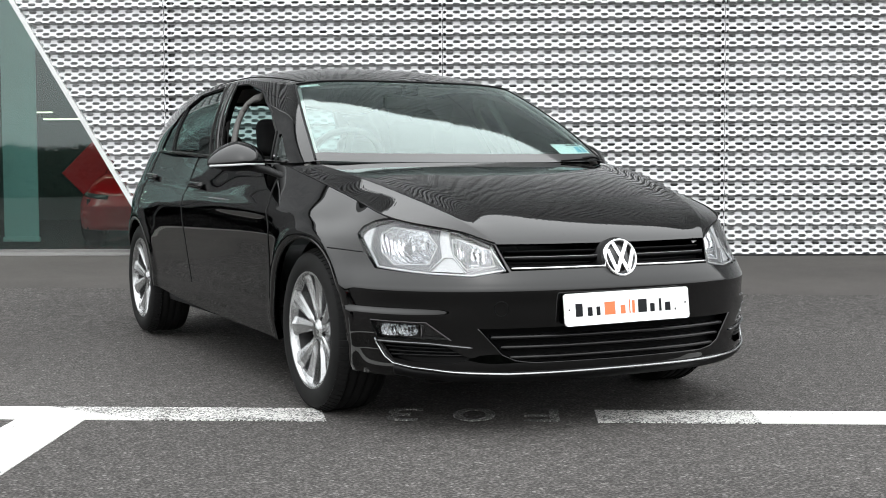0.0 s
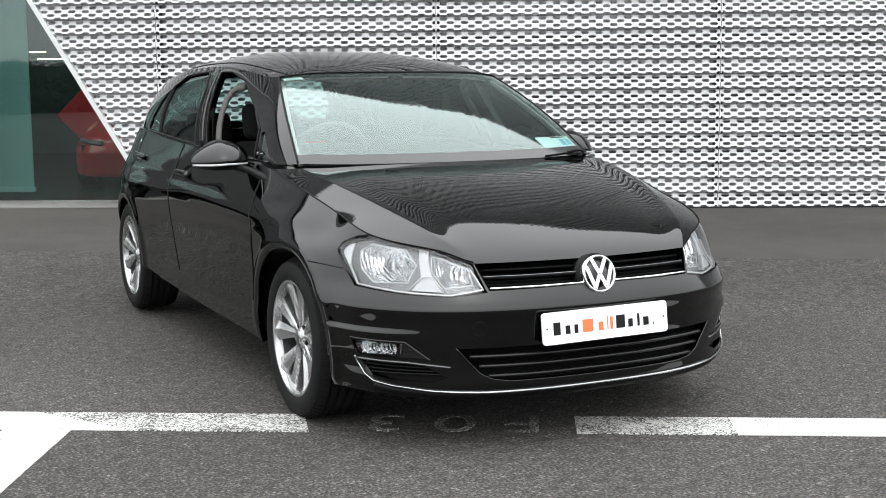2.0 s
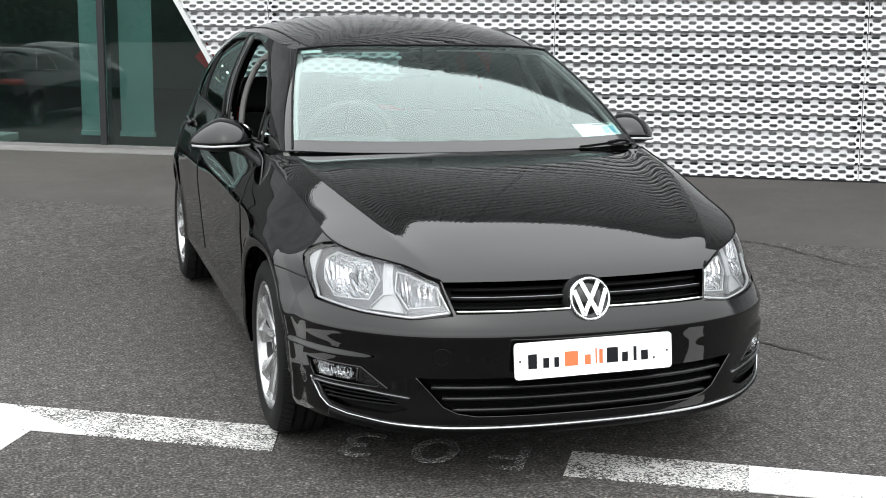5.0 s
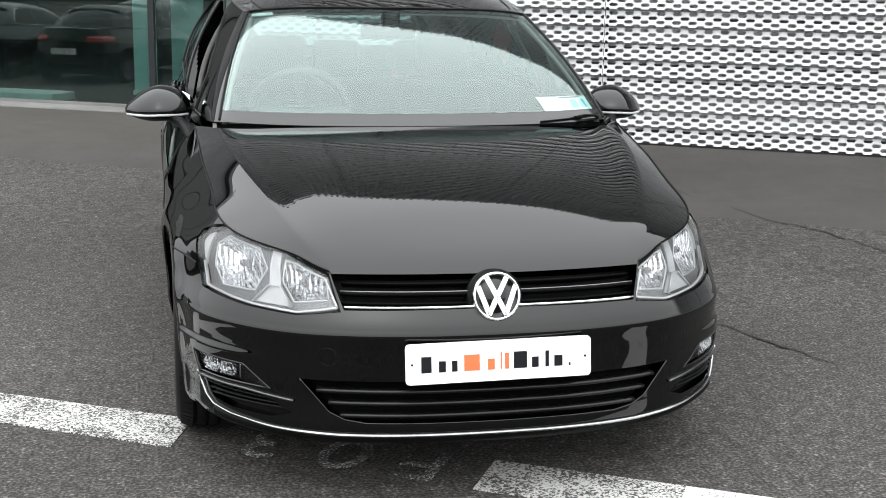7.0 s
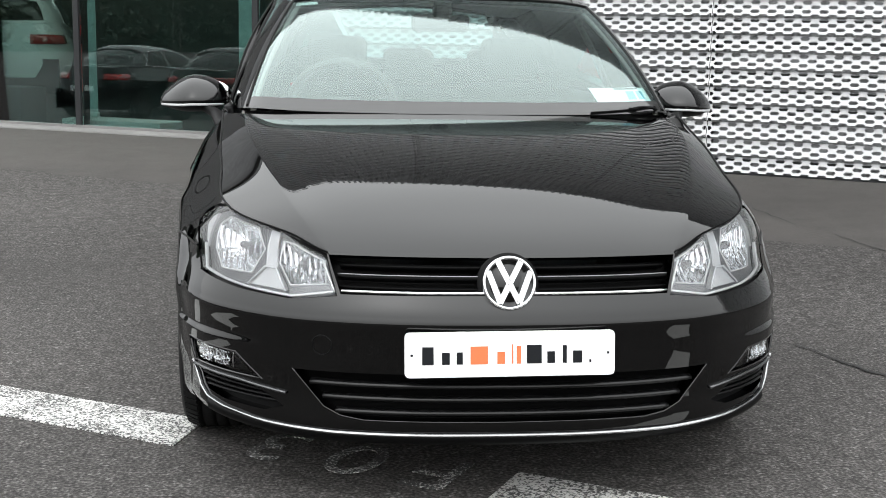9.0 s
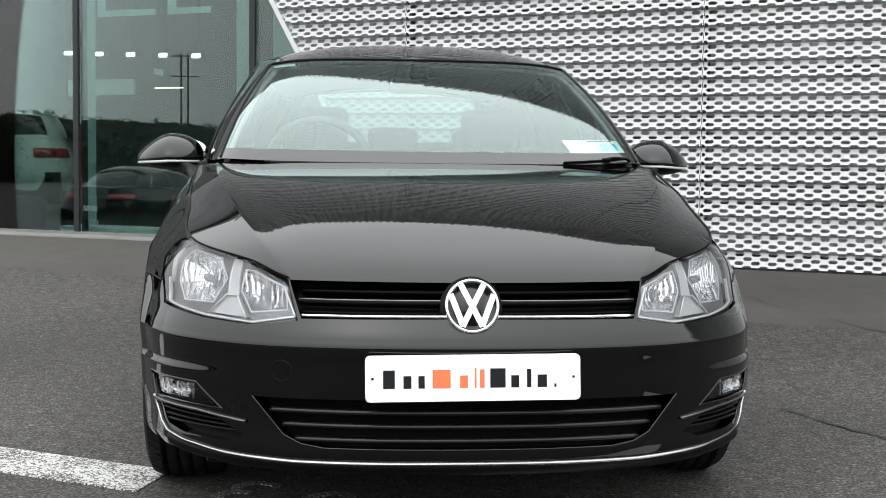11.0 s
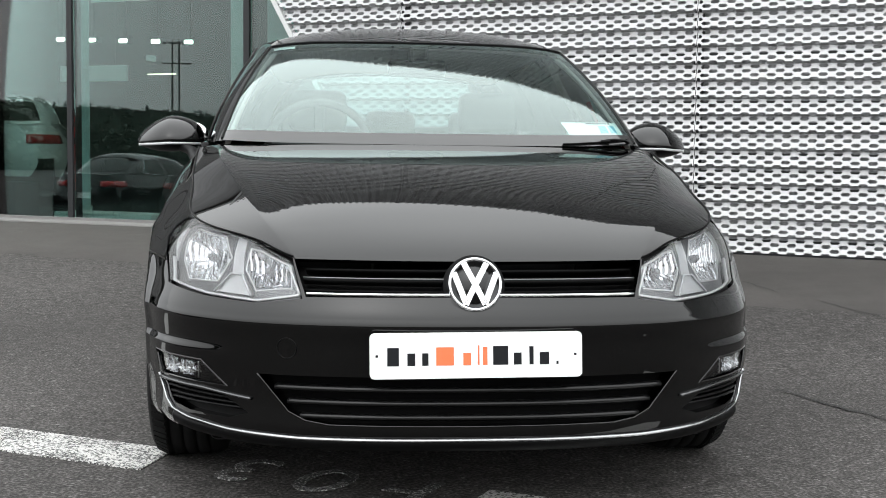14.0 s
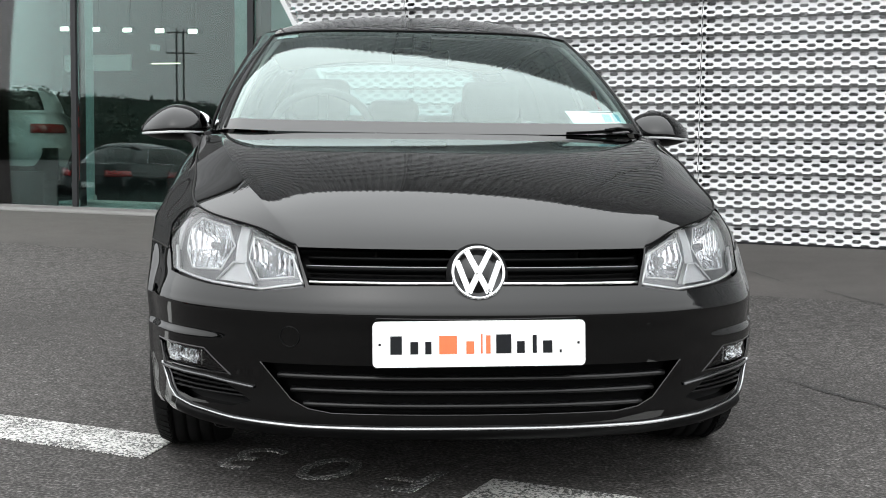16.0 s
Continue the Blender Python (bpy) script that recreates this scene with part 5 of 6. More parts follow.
# ---- cabin: windscreen, pillars, roof, side windows ----
G_BELT = [(0, .218, .942), (.30, .232, .943), (.55, .280, .946), (.683, .325, .950), (.733, .445, .944), (.772, .80, .950), (.784, 1.2, .964), (.786, 1.62, .983), (.784, 2.15, 1.010), (.766, 2.55, 1.030), (.716, 2.85, 1.036), (.605, 3.08, 1.032), (.32, 3.18, 1.020), (0, 3.20, 1.014)]
G_ROOF = [(0, .895, 1.328), (.25, .902, 1.327), (.434, .922, 1.321), (.540, .955, 1.308), (.573, 1.035, 1.309), (.594, 1.25, 1.336), (.602, 1.48, 1.357), (.604, 1.72, 1.363), (.602, 2.12, 1.358), (.590, 2.48, 1.338), (.565, 2.80, 1.310), (.49, 2.98, 1.318), (.25, 3.04, 1.348), (0, 3.06, 1.362)]
_k = list(range(14))
g_belt = [Curve(_k, [p[i] for p in G_BELT]) for i in range(3)]
g_roof = [Curve(_k, [p[i] for p in G_ROOF]) for i in range(3)]


def cabin(a, h):
    a = min(max(a, 0.0), 13.0)
    b, r = Vector([f(a) for f in g_belt]), Vector([f(a) for f in g_roof])
    p = b.lerp(r, h)
    out = Vector((p.x, p.y - 1.75, 0))
    side = min(1.0, max(0.0, (a - 2.6) / 1.6)) * min(1.0, max(0.0, (11.6 - a) / 1.2))
    dirv = Vector((1, 0, 0)) * side + Vector((0, -1 if a < 6 else 1, 0.9)).normalized() * (1 - side)
    bow = (0.030 * side + 0.030 * (1 - side)) * 4 * h * (1 - h)
    return p + dirv * bow


def cabin_sheet():
    us = [i / 8 for i in range(0, 8 * 13 + 1)]
    return flat_grid(us, lambda u: [i / 22 for i in range(23)])


CAB = cabin_sheet()
FRONT_WIN = [(4.68, 0.03), (6.26, 0.03), (6.48, 0.930), (5.70, 0.945), (4.90, 0.880), (4.42, 0.61), (4.32, 0.37)]
REAR_WIN = [(6.76, 0.035), (8.14, 0.035), (8.43, 0.74), (8.05, 0.90), (7.14, 0.940), (6.90, 0.70)]
stamp(CAB, [(-1, 0.082), (3.125, 0.082), (3.15, 0.5), (3.12, 0.985), (-1, 0.985)], 1)                       # windscreen
stamp(CAB, [(-1, -0.1), (3.12, -0.1), (3.125, 0.082), (-1, 0.082)], 8)                                     # its dark margin
stamp(CAB, FRONT_WIN, 2)        # front side window
stamp(CAB, [(4.24, 0.03), (4.60, 0.03), (4.26, 0.335), (4.16, 0.345)], 3)                                      # quarter light by the mirror
stamp(CAB, REAR_WIN, 4)                     # rear side window
stamp(CAB, [(8.24, 0.04), (8.84, 0.05), (8.76, 0.35), (8.64, 0.68), (8.52, 0.72)], 5)                        # rear quarter pane
stamp(CAB, [(11.15, 0.10), (14, 0.10), (14, 0.94), (11.25, 0.94)], 6)                                        # rear window
stamp(CAB, [(-1, -0.1), (3.60, -0.1), (3.60, 1.1), (-1, 1.1)], 7, only=(0,))
both = (1, -1)
sheet_object("windscreen_frame", [bend(CAB, {7}, cabin, s, lip=0.02) for s in both], PAINT, car)
screen = sheet_object("windscreen", [bend(CAB, {1}, cabin, s, offset=0.001) for s in both], SCREEN_GLASS, car, "curved green-tinted windscreen reflecting the sky")
screen.visible_shadow = False
for s in both:
    sheet_object("side_frame", [bend(CAB, {0}, cabin, s, lip=0.03)], PAINT, car, "black pillar and window surround")
for s in both:
    for ids, nm in (({3}, "quarter_light"), ({4}, "rear_side_window"), ({5}, "rear_quarter_pane")) + ((({2}, "front_side_window"),) if s > 0 else ()):
        g = sheet_object(nm, [bend(CAB, ids, cabin, s, offset=-0.006)], PRIVACY if ids & {4, 5} else SIDE_GLASS, car, "dark tinted side glass")
        g.visible_shadow = False
rw = sheet_object("rear_window", [bend(CAB, {6}, cabin, s, offset=-0.002) for s in both], REAR_GLASS, car, "tinted rear window")
rw.visible_shadow = False
# black margin along the foot of the windscreen, and the seals
sheet_object("dark_band", [bend(CAB, {8}, cabin, s, offset=0.001) for s in both], FRIT, screen, "black margin along the foot of the glass")
for s in both:
    pr, orr = surface_path([(0.0, 0.985), (3.12, 0.985), (3.15, 0.5), (3.12, 0.015)], cabin, 0.002, s, 30)
    part("seal", tube(pr, 0.005, 6), PLASTIC, screen)
    for poly in (FRONT_WIN + FRONT_WIN[:1], REAR_WIN + REAR_WIN[:1]):
        pr, orr = surface_path(poly, cabin, 0.001, s, 8)
        part("window_seal", tube(pr, 0.005, 6), PLASTIC, car)
    # belt moulding along the doors
    pr, orr = surface_path([(4.3, 0.012), (8.9, 0.022)], cabin, 0.004, s, 40)
    part("belt_moulding", sweep(pr, orr, 0.005, 0.009), GLOSS_BLACK, car, smooth=True)
    # B pillar cover
    pr, orr = surface_path([(6.50, 0.03), (6.78, 0.93)], cabin, 0.002, s, 12)
    part("pillar_cover", sweep(pr, orr, 0.008, 0.060), GLOSS_BLACK, car, smooth=True)

# ---- roof ----
roof_mid_y = Curve([0, 0.25, 0.5, 0.75, 1], [0.895, 1.45, 2.0, 2.55, 3.06])
roof_mid_z = Curve([0, 0.12, 0.3, 0.5, 0.75, 1], [1.328, 1.392, 1.436, 1.447, 1.426, 1.368])


def car_roof(p, t):
    t = min(max(t, 0), 1)
    a = 3.0 + 8.0 * (0.85 * t + 0.15 * (t * t * (3 - 2 * t)))
    e = Vector([f(a) for f in g_roof])
    w = abs(p)
    k = 1 - w ** 2.1
    z = e.z + (roof_mid_z(t) - e.z) * (1 - w ** 2.6)
    y = e.y + (roof_mid_y(t) - e.y) * k
    return Vector((math.copysign(e.x * w, p) if p else 0.0, y, z))


ROOFG = flat_grid([i / 24 for i in range(25)], lambda u: [(i / 48) for i in range(49)])
roof = sheet_object("roof_panel", [bend(ROOFG, {0}, lambda p, t: car_roof(max(p, 0), t), s, lip=0.015) for s in both], PAINT, car, "glossy black roof panel")
sheet_object("headliner", [bend(ROOFG, {0}, lambda p, t: car_roof(max(p, 0), t) + Vector((0, 0, -0.03)), s) for s in both], HEADLINER, roof)
for s in both:
    pts = [car_roof(0.90, i / 30) for i in range(1, 30)]
    part("roof_joint", tube([Vector((s * q.x, q.y, q.z + 0.0005)) for q in pts], 0.003, 6), PLASTIC, roof)

# ---- scuttle, wipers, windscreen stickers ----
scut = bmesh.new()
rows = []
for i in range(41):
    x = -0.70 + 1.4 * i / 40
    f = abs(x)
    y0 = 0.205 + 0.075 * (f / 0.62) ** 2
    yg = g_belt[1](min(3.2, f / 0.672 * 3.0)) + 0.015
    zg = 0.936
    rows.append([scut.verts.new((x, y0 - 0.02, 0.905)), scut.verts.new((x, y0 + 0.01, 0.915)), scut.verts.new((x, max(yg, y0 + 0.03) + 0.02, zg + 0.004)), scut.verts.new((x, max(yg, y0 + 0.03) + 0.06, 0.86))])
for a, b in zip(rows, rows[1:]):
    for i in range(3):
        scut.faces.new((a[i], b[i], b[i + 1], a[i + 1]))
part("scuttle", scut, PLASTIC, car, "black scuttle below the windscreen")


def wiper(x0, x1, dip, sink):
    """An arm and blade lying along the foot of the windscreen."""
    w = anchor("wiper", pose(0, 0, 0))
    w.parent = car
    pts = []
    for i in range(15):
        t = i / 14
        x = x0 + (x1 - x0) * t
        a = min(2.85, abs(x) / 0.672 * 3.0)
        q = cabin(a, 0.014 + dip * t)
        pts.append(Vector((math.copysign(q.x, x), q.y - 0.006, q.z + 0.004 - sink)))
    part("blade", sweep(pts, [Vector((0, -0.6, 0.8))] * 15, 0.006, 0.005), PLASTIC, w, smooth=True)
    arm = [pts[14] + Vector((0.0, -0.02, -0.012)), pts[12] + Vector((0, -0.014, -0.002)), pts[9] + Vector((0, -0.010, 0.005)), pts[7] + Vector((0, -0.004, 0.005))]
    part("arm", tube(arm, [0.006, 0.005, 0.004, 0.003], 8), PLASTIC, w, smooth=True)
    q = pts[7]
    part("clip", box(q.x - 0.016, q.x + 0.016, q.y - 0.009, q.y + 0.001, q.z - 0.002, q.z + 0.006, 0.002), PLASTIC, w)


wiper(-0.34, 0.16, 0.0, 0.020)
wiper(0.33, 0.650, 0.030, 0.003)


def patch_on_screen(name, quad, s, mat, label, off):
    """A small flat sheet stuck to the inside of the windscreen."""
    b = bmesh.new()
    n = 5
    grid = []
    for i in range(n + 1):
        row = []
        for j in range(n + 1):
            u = (quad[0][0] * (1 - i / n) + quad[1][0] * i / n) * (1 - j / n) + (quad[3][0] * (1 - i / n) + quad[2][0] * i / n) * j / n
            v = (quad[0][1] * (1 - i / n) + quad[1][1] * i / n) * (1 - j / n) + (quad[3][1] * (1 - i / n) + quad[2][1] * i / n) * j / n
            e = 1e-3
            p = cabin(u, v)
            nn = (cabin(u + e, v) - cabin(u - e, v)).cross(cabin(u, v + e) - cabin(u, v - e)).normalized()
            p = p - nn * off
            row.append(b.verts.new((s * p.x, p.y, p.z)))
        grid.append(row)
    for i in range(n):
        for j in range(n):
            b.faces.new((grid[i][j], grid[i + 1][j], grid[i + 1][j + 1], grid[i][j + 1]))
    return part(name, b, mat, screen, label)


patch_on_screen("paper_disc", [(1.66, 0.085), (2.90, 0.075), (2.88, 0.195), (1.60, 0.195)], 1, DISC_PAPER, "pale paper discs stuck inside the glass", 0.006)
for u in (2.34, 2.60):
    patch_on_screen("print", [(u - 0.10, 0.105), (u + 0.10, 0.105), (u + 0.11, 0.165), (u - 0.09, 0.165)], 1, BLUE_INK, "pale blue printed seal", 0.0045)
patch_on_screen("print", [(2.02, 0.178), (2.62, 0.178), (2.61, 0.188), (2.01, 0.188)], 1, INK, "", 0.0045)
patch_on_screen("sticker", [(2.12, 0.925), (2.86, 0.935), (2.90, 0.968), (2.16, 0.962)], -1, DISC_PAPER, "small white sticker at the top edge", 0.004)
part("mirror_mount", moved(box(-0.035, 0.035, -0.03, 0.03, -0.03, 0.03, 0.012), Matrix.Translation((0, 0.905, 1.285))), PLASTIC, screen)
part("mirror_glass", moved(box(-0.11, 0.11, -0.015, 0.02, -0.032, 0.032, 0.014), Matrix.Translation((0, 0.96, 1.235))), PLASTIC, screen, "black interior mirror")

# ---- door mirrors ----
for s in both:
    mir = anchor("door_mirror", pose(0, 0, 0))
    mir.parent = car

    def shell_point(x, y, z, grow=1.0):
        """From the unit ball to the mirror shell: blunt inside, tapered outside, flat behind."""
        taper = 1 - 0.36 * max(0, x) ** 1.6
        zz = (0.083 if z > 0 else 0.046) * math.copysign(abs(z) ** 0.85, z) * taper
        yy = 0.095 * y * (1.0 if y < 0 else 0.45) * taper * grow
        wx = 0.122 * (x if x > 0 else x * 0.95) * grow
        return Vector((s * ((0.872 if s > 0 else 0.895) + wx), 0.72 + yy + (0.5 * zz if zz > 0 else 0.0) + 0.05 * max(0, x) ** 2, 0.957 + zz - 0.012 * max(0, x)))

    for name, keep, mat, label in (("mirror_shell", 1, PAINT, "glossy black mirror shell"), ("mirror_underside", -1, PLASTIC, "black lower half of the mirror")):
        shell = bmesh.new()
        bmesh.ops.create_uvsphere(shell, u_segments=48, v_segments=32, radius=1)
        bmesh.ops.bisect_plane(shell, geom=shell.verts[:] + shell.edges[:] + shell.faces[:], plane_co=(0, 0, -0.26), plane_no=(0, 0, -keep), clear_outer=True)
        for v in shell.verts:
            v.co = shell_point(*v.co, 1.0 if keep > 0 else 0.975)
        if s < 0:
            bmesh.ops.reverse_faces(shell, faces=shell.faces[:])
        part(name, shell, mat, mir, label, True)
    ring_pts, ring_out = [], []
    for i in range(25):
        ang = radians(200 + 148 * i / 24)
        c, q = math.cos(ang) * 0.955, math.sin(ang) * 0.955
        ring_pts.append(shell_point(c, q, -0.30, 1.0))
        ring_out.append(Vector((s * c, q, 0)))
    part("indicator", sweep(ring_pts, ring_out, 0.007, 0.009), WEDGE, mir, "pale indicator strip", True)
    foot = [Vector((s * 0.772, 0.40, 0.868)), Vector((s * 0.785, 0.47, 0.890)), Vector((s * 0.805, 0.58, 0.912)), Vector((s * 0.845, 0.68, 0.926)), Vector((s * 0.88, 0.71, 0.932))]
    part("mirror_foot", sweep(foot, [Vector((s * 0.9, -0.5, 0.2))] * 5, 0.045, 0.030), PLASTIC, mir, "", True)
    gl = bmesh.new()
    bmesh.ops.create_uvsphere(gl, u_segments=24, v_segments=12, radius=1, matrix=Matrix.Translation((s * 0.865, 0.765, 0.975)) @ Matrix.Diagonal((0.10, 0.006, 0.05, 1)))
    part("mirror_pane", gl, CHROME, mir, "mirror glass", True)

# ---- door handles, shut lines, side repeat trims ----
for s in both:
    for y, z in ((1.55, 0.845), (2.50, 0.888)):
        a = a_at(y=y)
        pts, outs = surface_path([(a - 0.10, z - 0.004), (a - 0.06, z), (a + 0.06, z + 0.004), (a + 0.10, z + 0.004)], body, 0.018, s, 5)
        pts[0] = pts[0] - outs[0] * 0.016
        pts[-1] = pts[-1] - outs[-1] * 0.016
        h = part("door_handle", sweep(pts, outs, 0.016, 0.026), PAINT, car, "black pull handle", True)
        c, co = surface_path([(a - 0.055, z - 0.006), (a + 0.055, z - 0.004)], body, 0.001, s, 8)
        part("handle_recess", sweep(c, co, 0.004, 0.050), GLOSS_BLACK, h, smooth=True)
    for line in ([(A_DOOR0, 0.40), (A_DOOR0, 0.68), (A_DOOR0 + 0.10, 0.89)], [(A_DOOR1, DOOR_FOOT), (A_DOOR1 + 0.145, 0.82), (A_DOOR1 + 0.145, 0.985)], [(A_DOOR2 - 0.07, 0.71), (A_DOOR2 - 0.04, 0.74), (A_DOOR2, 1.02)], [(A_NOTCH - 0.035, 0.6205), (A_BUMP - 0.005, 0.630)]):
        pr, orr = surface_path(line, body, 0.0008, s, 16)
        part("shut_line", tube(pr, 0.0026, 6), PLASTIC, car)
    # wheel housings
    for yc in (0.0, WHEELBASE):
        b = bmesh.new()
        n = 24
        r0 = [b.verts.new((s * (0.80 if yc < 1 else 0.77), yc + 0.352 * math.cos(math.pi * i / n), HUB_Z + 0.352 * math.sin(math.pi * i / n))) for i in range(n + 1)]
        r1 = [b.verts.new((s * 0.48, yc + 0.345 * math.cos(math.pi * i / n), HUB_Z + 0.345 * math.sin(math.pi * i / n))) for i in range(n + 1)]
        for i in range(n):
            b.faces.new((r0[i], r0[i + 1], r1[i + 1], r1[i]))
        c = [r1[0], *r1[1:]]
        b.faces.new(c)
        part("wheel_housing", b, PLASTIC, car, "", True)
        q = a_at(y=yc)
        pts = [body(q + 0.352 * math.cos(math.pi * i / 40), HUB_Z + 0.352 * math.sin(math.pi * i / 40)) for i in range(41)]
        part("arch_lip", tube([Vector((s * (p.x - 0.004), p.y, p.z)) for p in pts], 0.006, 8), PAINT, car, "", True)

# ---- rear lamps ----
TAIL_RED = material("tail_lamp_red", (0.35, 0.01, 0.012), 0.15, coat=1.0, vary=(20, 0.1))
for s in both:
    pr, orr = surface_path([(a_at(y=3.27), 0.86), (A_END - 0.42, 0.86)], body, 0.006, s, 12)
    part("tail_light", sweep(pr, orr, 0.02, 0.13), TAIL_RED, car, "red tail light", True)

# ---- cabin inside ----
inside = anchor("cabin_interior", pose(0, 0, 0))
inside.parent = car
part("dashboard", joined(box(-0.70, 0.70, 0.34, 0.80, 0.62, 0.90, 0.05, 3), box(-0.17, 0.17, 0.70, 0.95, 0.45, 0.86, 0.03)), CABIN, inside, "dark dashboard")
part("cowl", moved(box(-0.19, 0.19, 0.62, 0.82, 0.86, 0.955, 0.035, 3), Matrix.Translation((-0.36, 0, 0))), CABIN, inside)
part("floor_pan", box(-0.78, 0.78, 0.45, 3.1, 0.22, 0.34, 0.02), CABIN, inside)
for s in both:
    part("door_card", box(s * 0.765 - 0.02, s * 0.765 + 0.02, 0.58, 2.45, 0.34, 0.945, 0.015), CABIN, inside)
    pr, orr = surface_path([(6.20, 0.0), (6.23, 0.3), (6.21, 0.5), (6.13, 0.66), (5.96, 0.77), (5.70, 0.84), (5.3, 0.88)], cabin, -0.050, s, 6)
    part("inner_pillar", sweep(pr, orr, 0.022, 0.045), TRIM_PALE, inside, "pale inner pillar trim", True)
    pr, orr = surface_path([(3.45, 0.0), (3.45, 0.95)], cabin, -0.030, s, 12)
    part("inner_pillar", sweep(pr, orr, 0.02, 0.07), HEADLINER, inside, smooth=True)
    pr, orr = surface_path([(10.2, 0.0), (10.2, 0.95)], cabin, -0.045, s, 12)
    part("inner_pillar", sweep(pr, orr, 0.035, 0.25), CABIN_GREY, inside, smooth=True)


def seat(x, y, wide, top):
    """A seat: cushion, tall back and headrest."""
    st = anchor("seat", pose(x, y, 0))
    st.parent = car
    part("cushion", box(-wide / 2, wide / 2, -0.28, 0.26, 0.36, 0.55, 0.05, 3), CABIN, st, "dark cloth cushion", True)
    back = moved(box(-wide / 2 + 0.02, wide / 2 - 0.02, -0.055, 0.055, 0.0, top - 0.55, 0.05, 4), pose(0, 0.26, 0.50, -16, 0, 0))
    for v in back.verts:
        k = max(0, v.co.z - 0.78) / 0.35
        v.co.x *= 1 - 0.28 * k
    part("backrest", back, CABIN, st, "dark cloth backrest", True)
    for dx in ((0,) if wide < 0.7 else (-0.42, 0.0, 0.42)):
        part("headrest", moved(box(-0.125, 0.125, -0.045, 0.045, -0.09, 0.09, 0.04, 4), pose(dx, 0.26 + (top - 0.45) * 0.30, top + 0.03, -10, 0, 0)), CABIN, st, "", True)
        part("headrest_post", tube([(dx - 0.05, 0.27 + (top - 0.5) * 0.28, top - 0.12), (dx - 0.05, 0.27 + (top - 0.5) * 0.29, top)], 0.006), SATIN, st)
    return st


seat(-0.37, 1.22, 0.52, 1.06)
seat(0.37, 1.22, 0.52, 1.06)
seat(0.0, 2.10, 1.30, 1.00)
wheel = anchor("steering_wheel", pose(-0.37, 0.83, 0.93, -62, 0, 0))
wheel.parent = car
part("rim", tube([(0.185 * math.cos(2 * math.pi * i / 40), 0.185 * math.sin(2 * math.pi * i / 40), 0) for i in range(41)], 0.015, 10, cap=False), CABIN_GREY, wheel, "leather steering wheel rim", True)
part("hub", box(-0.07, 0.07, -0.06, 0.05, -0.04, -0.005, 0.02), CABIN, wheel, "", True)
for a in (0, 180, 270):
    part("spoke", moved(box(0.05, 0.18, -0.018, 0.018, -0.02, -0.008, 0.004), Matrix.Rotation(radians(a), 4, "Z")), CABIN, wheel)

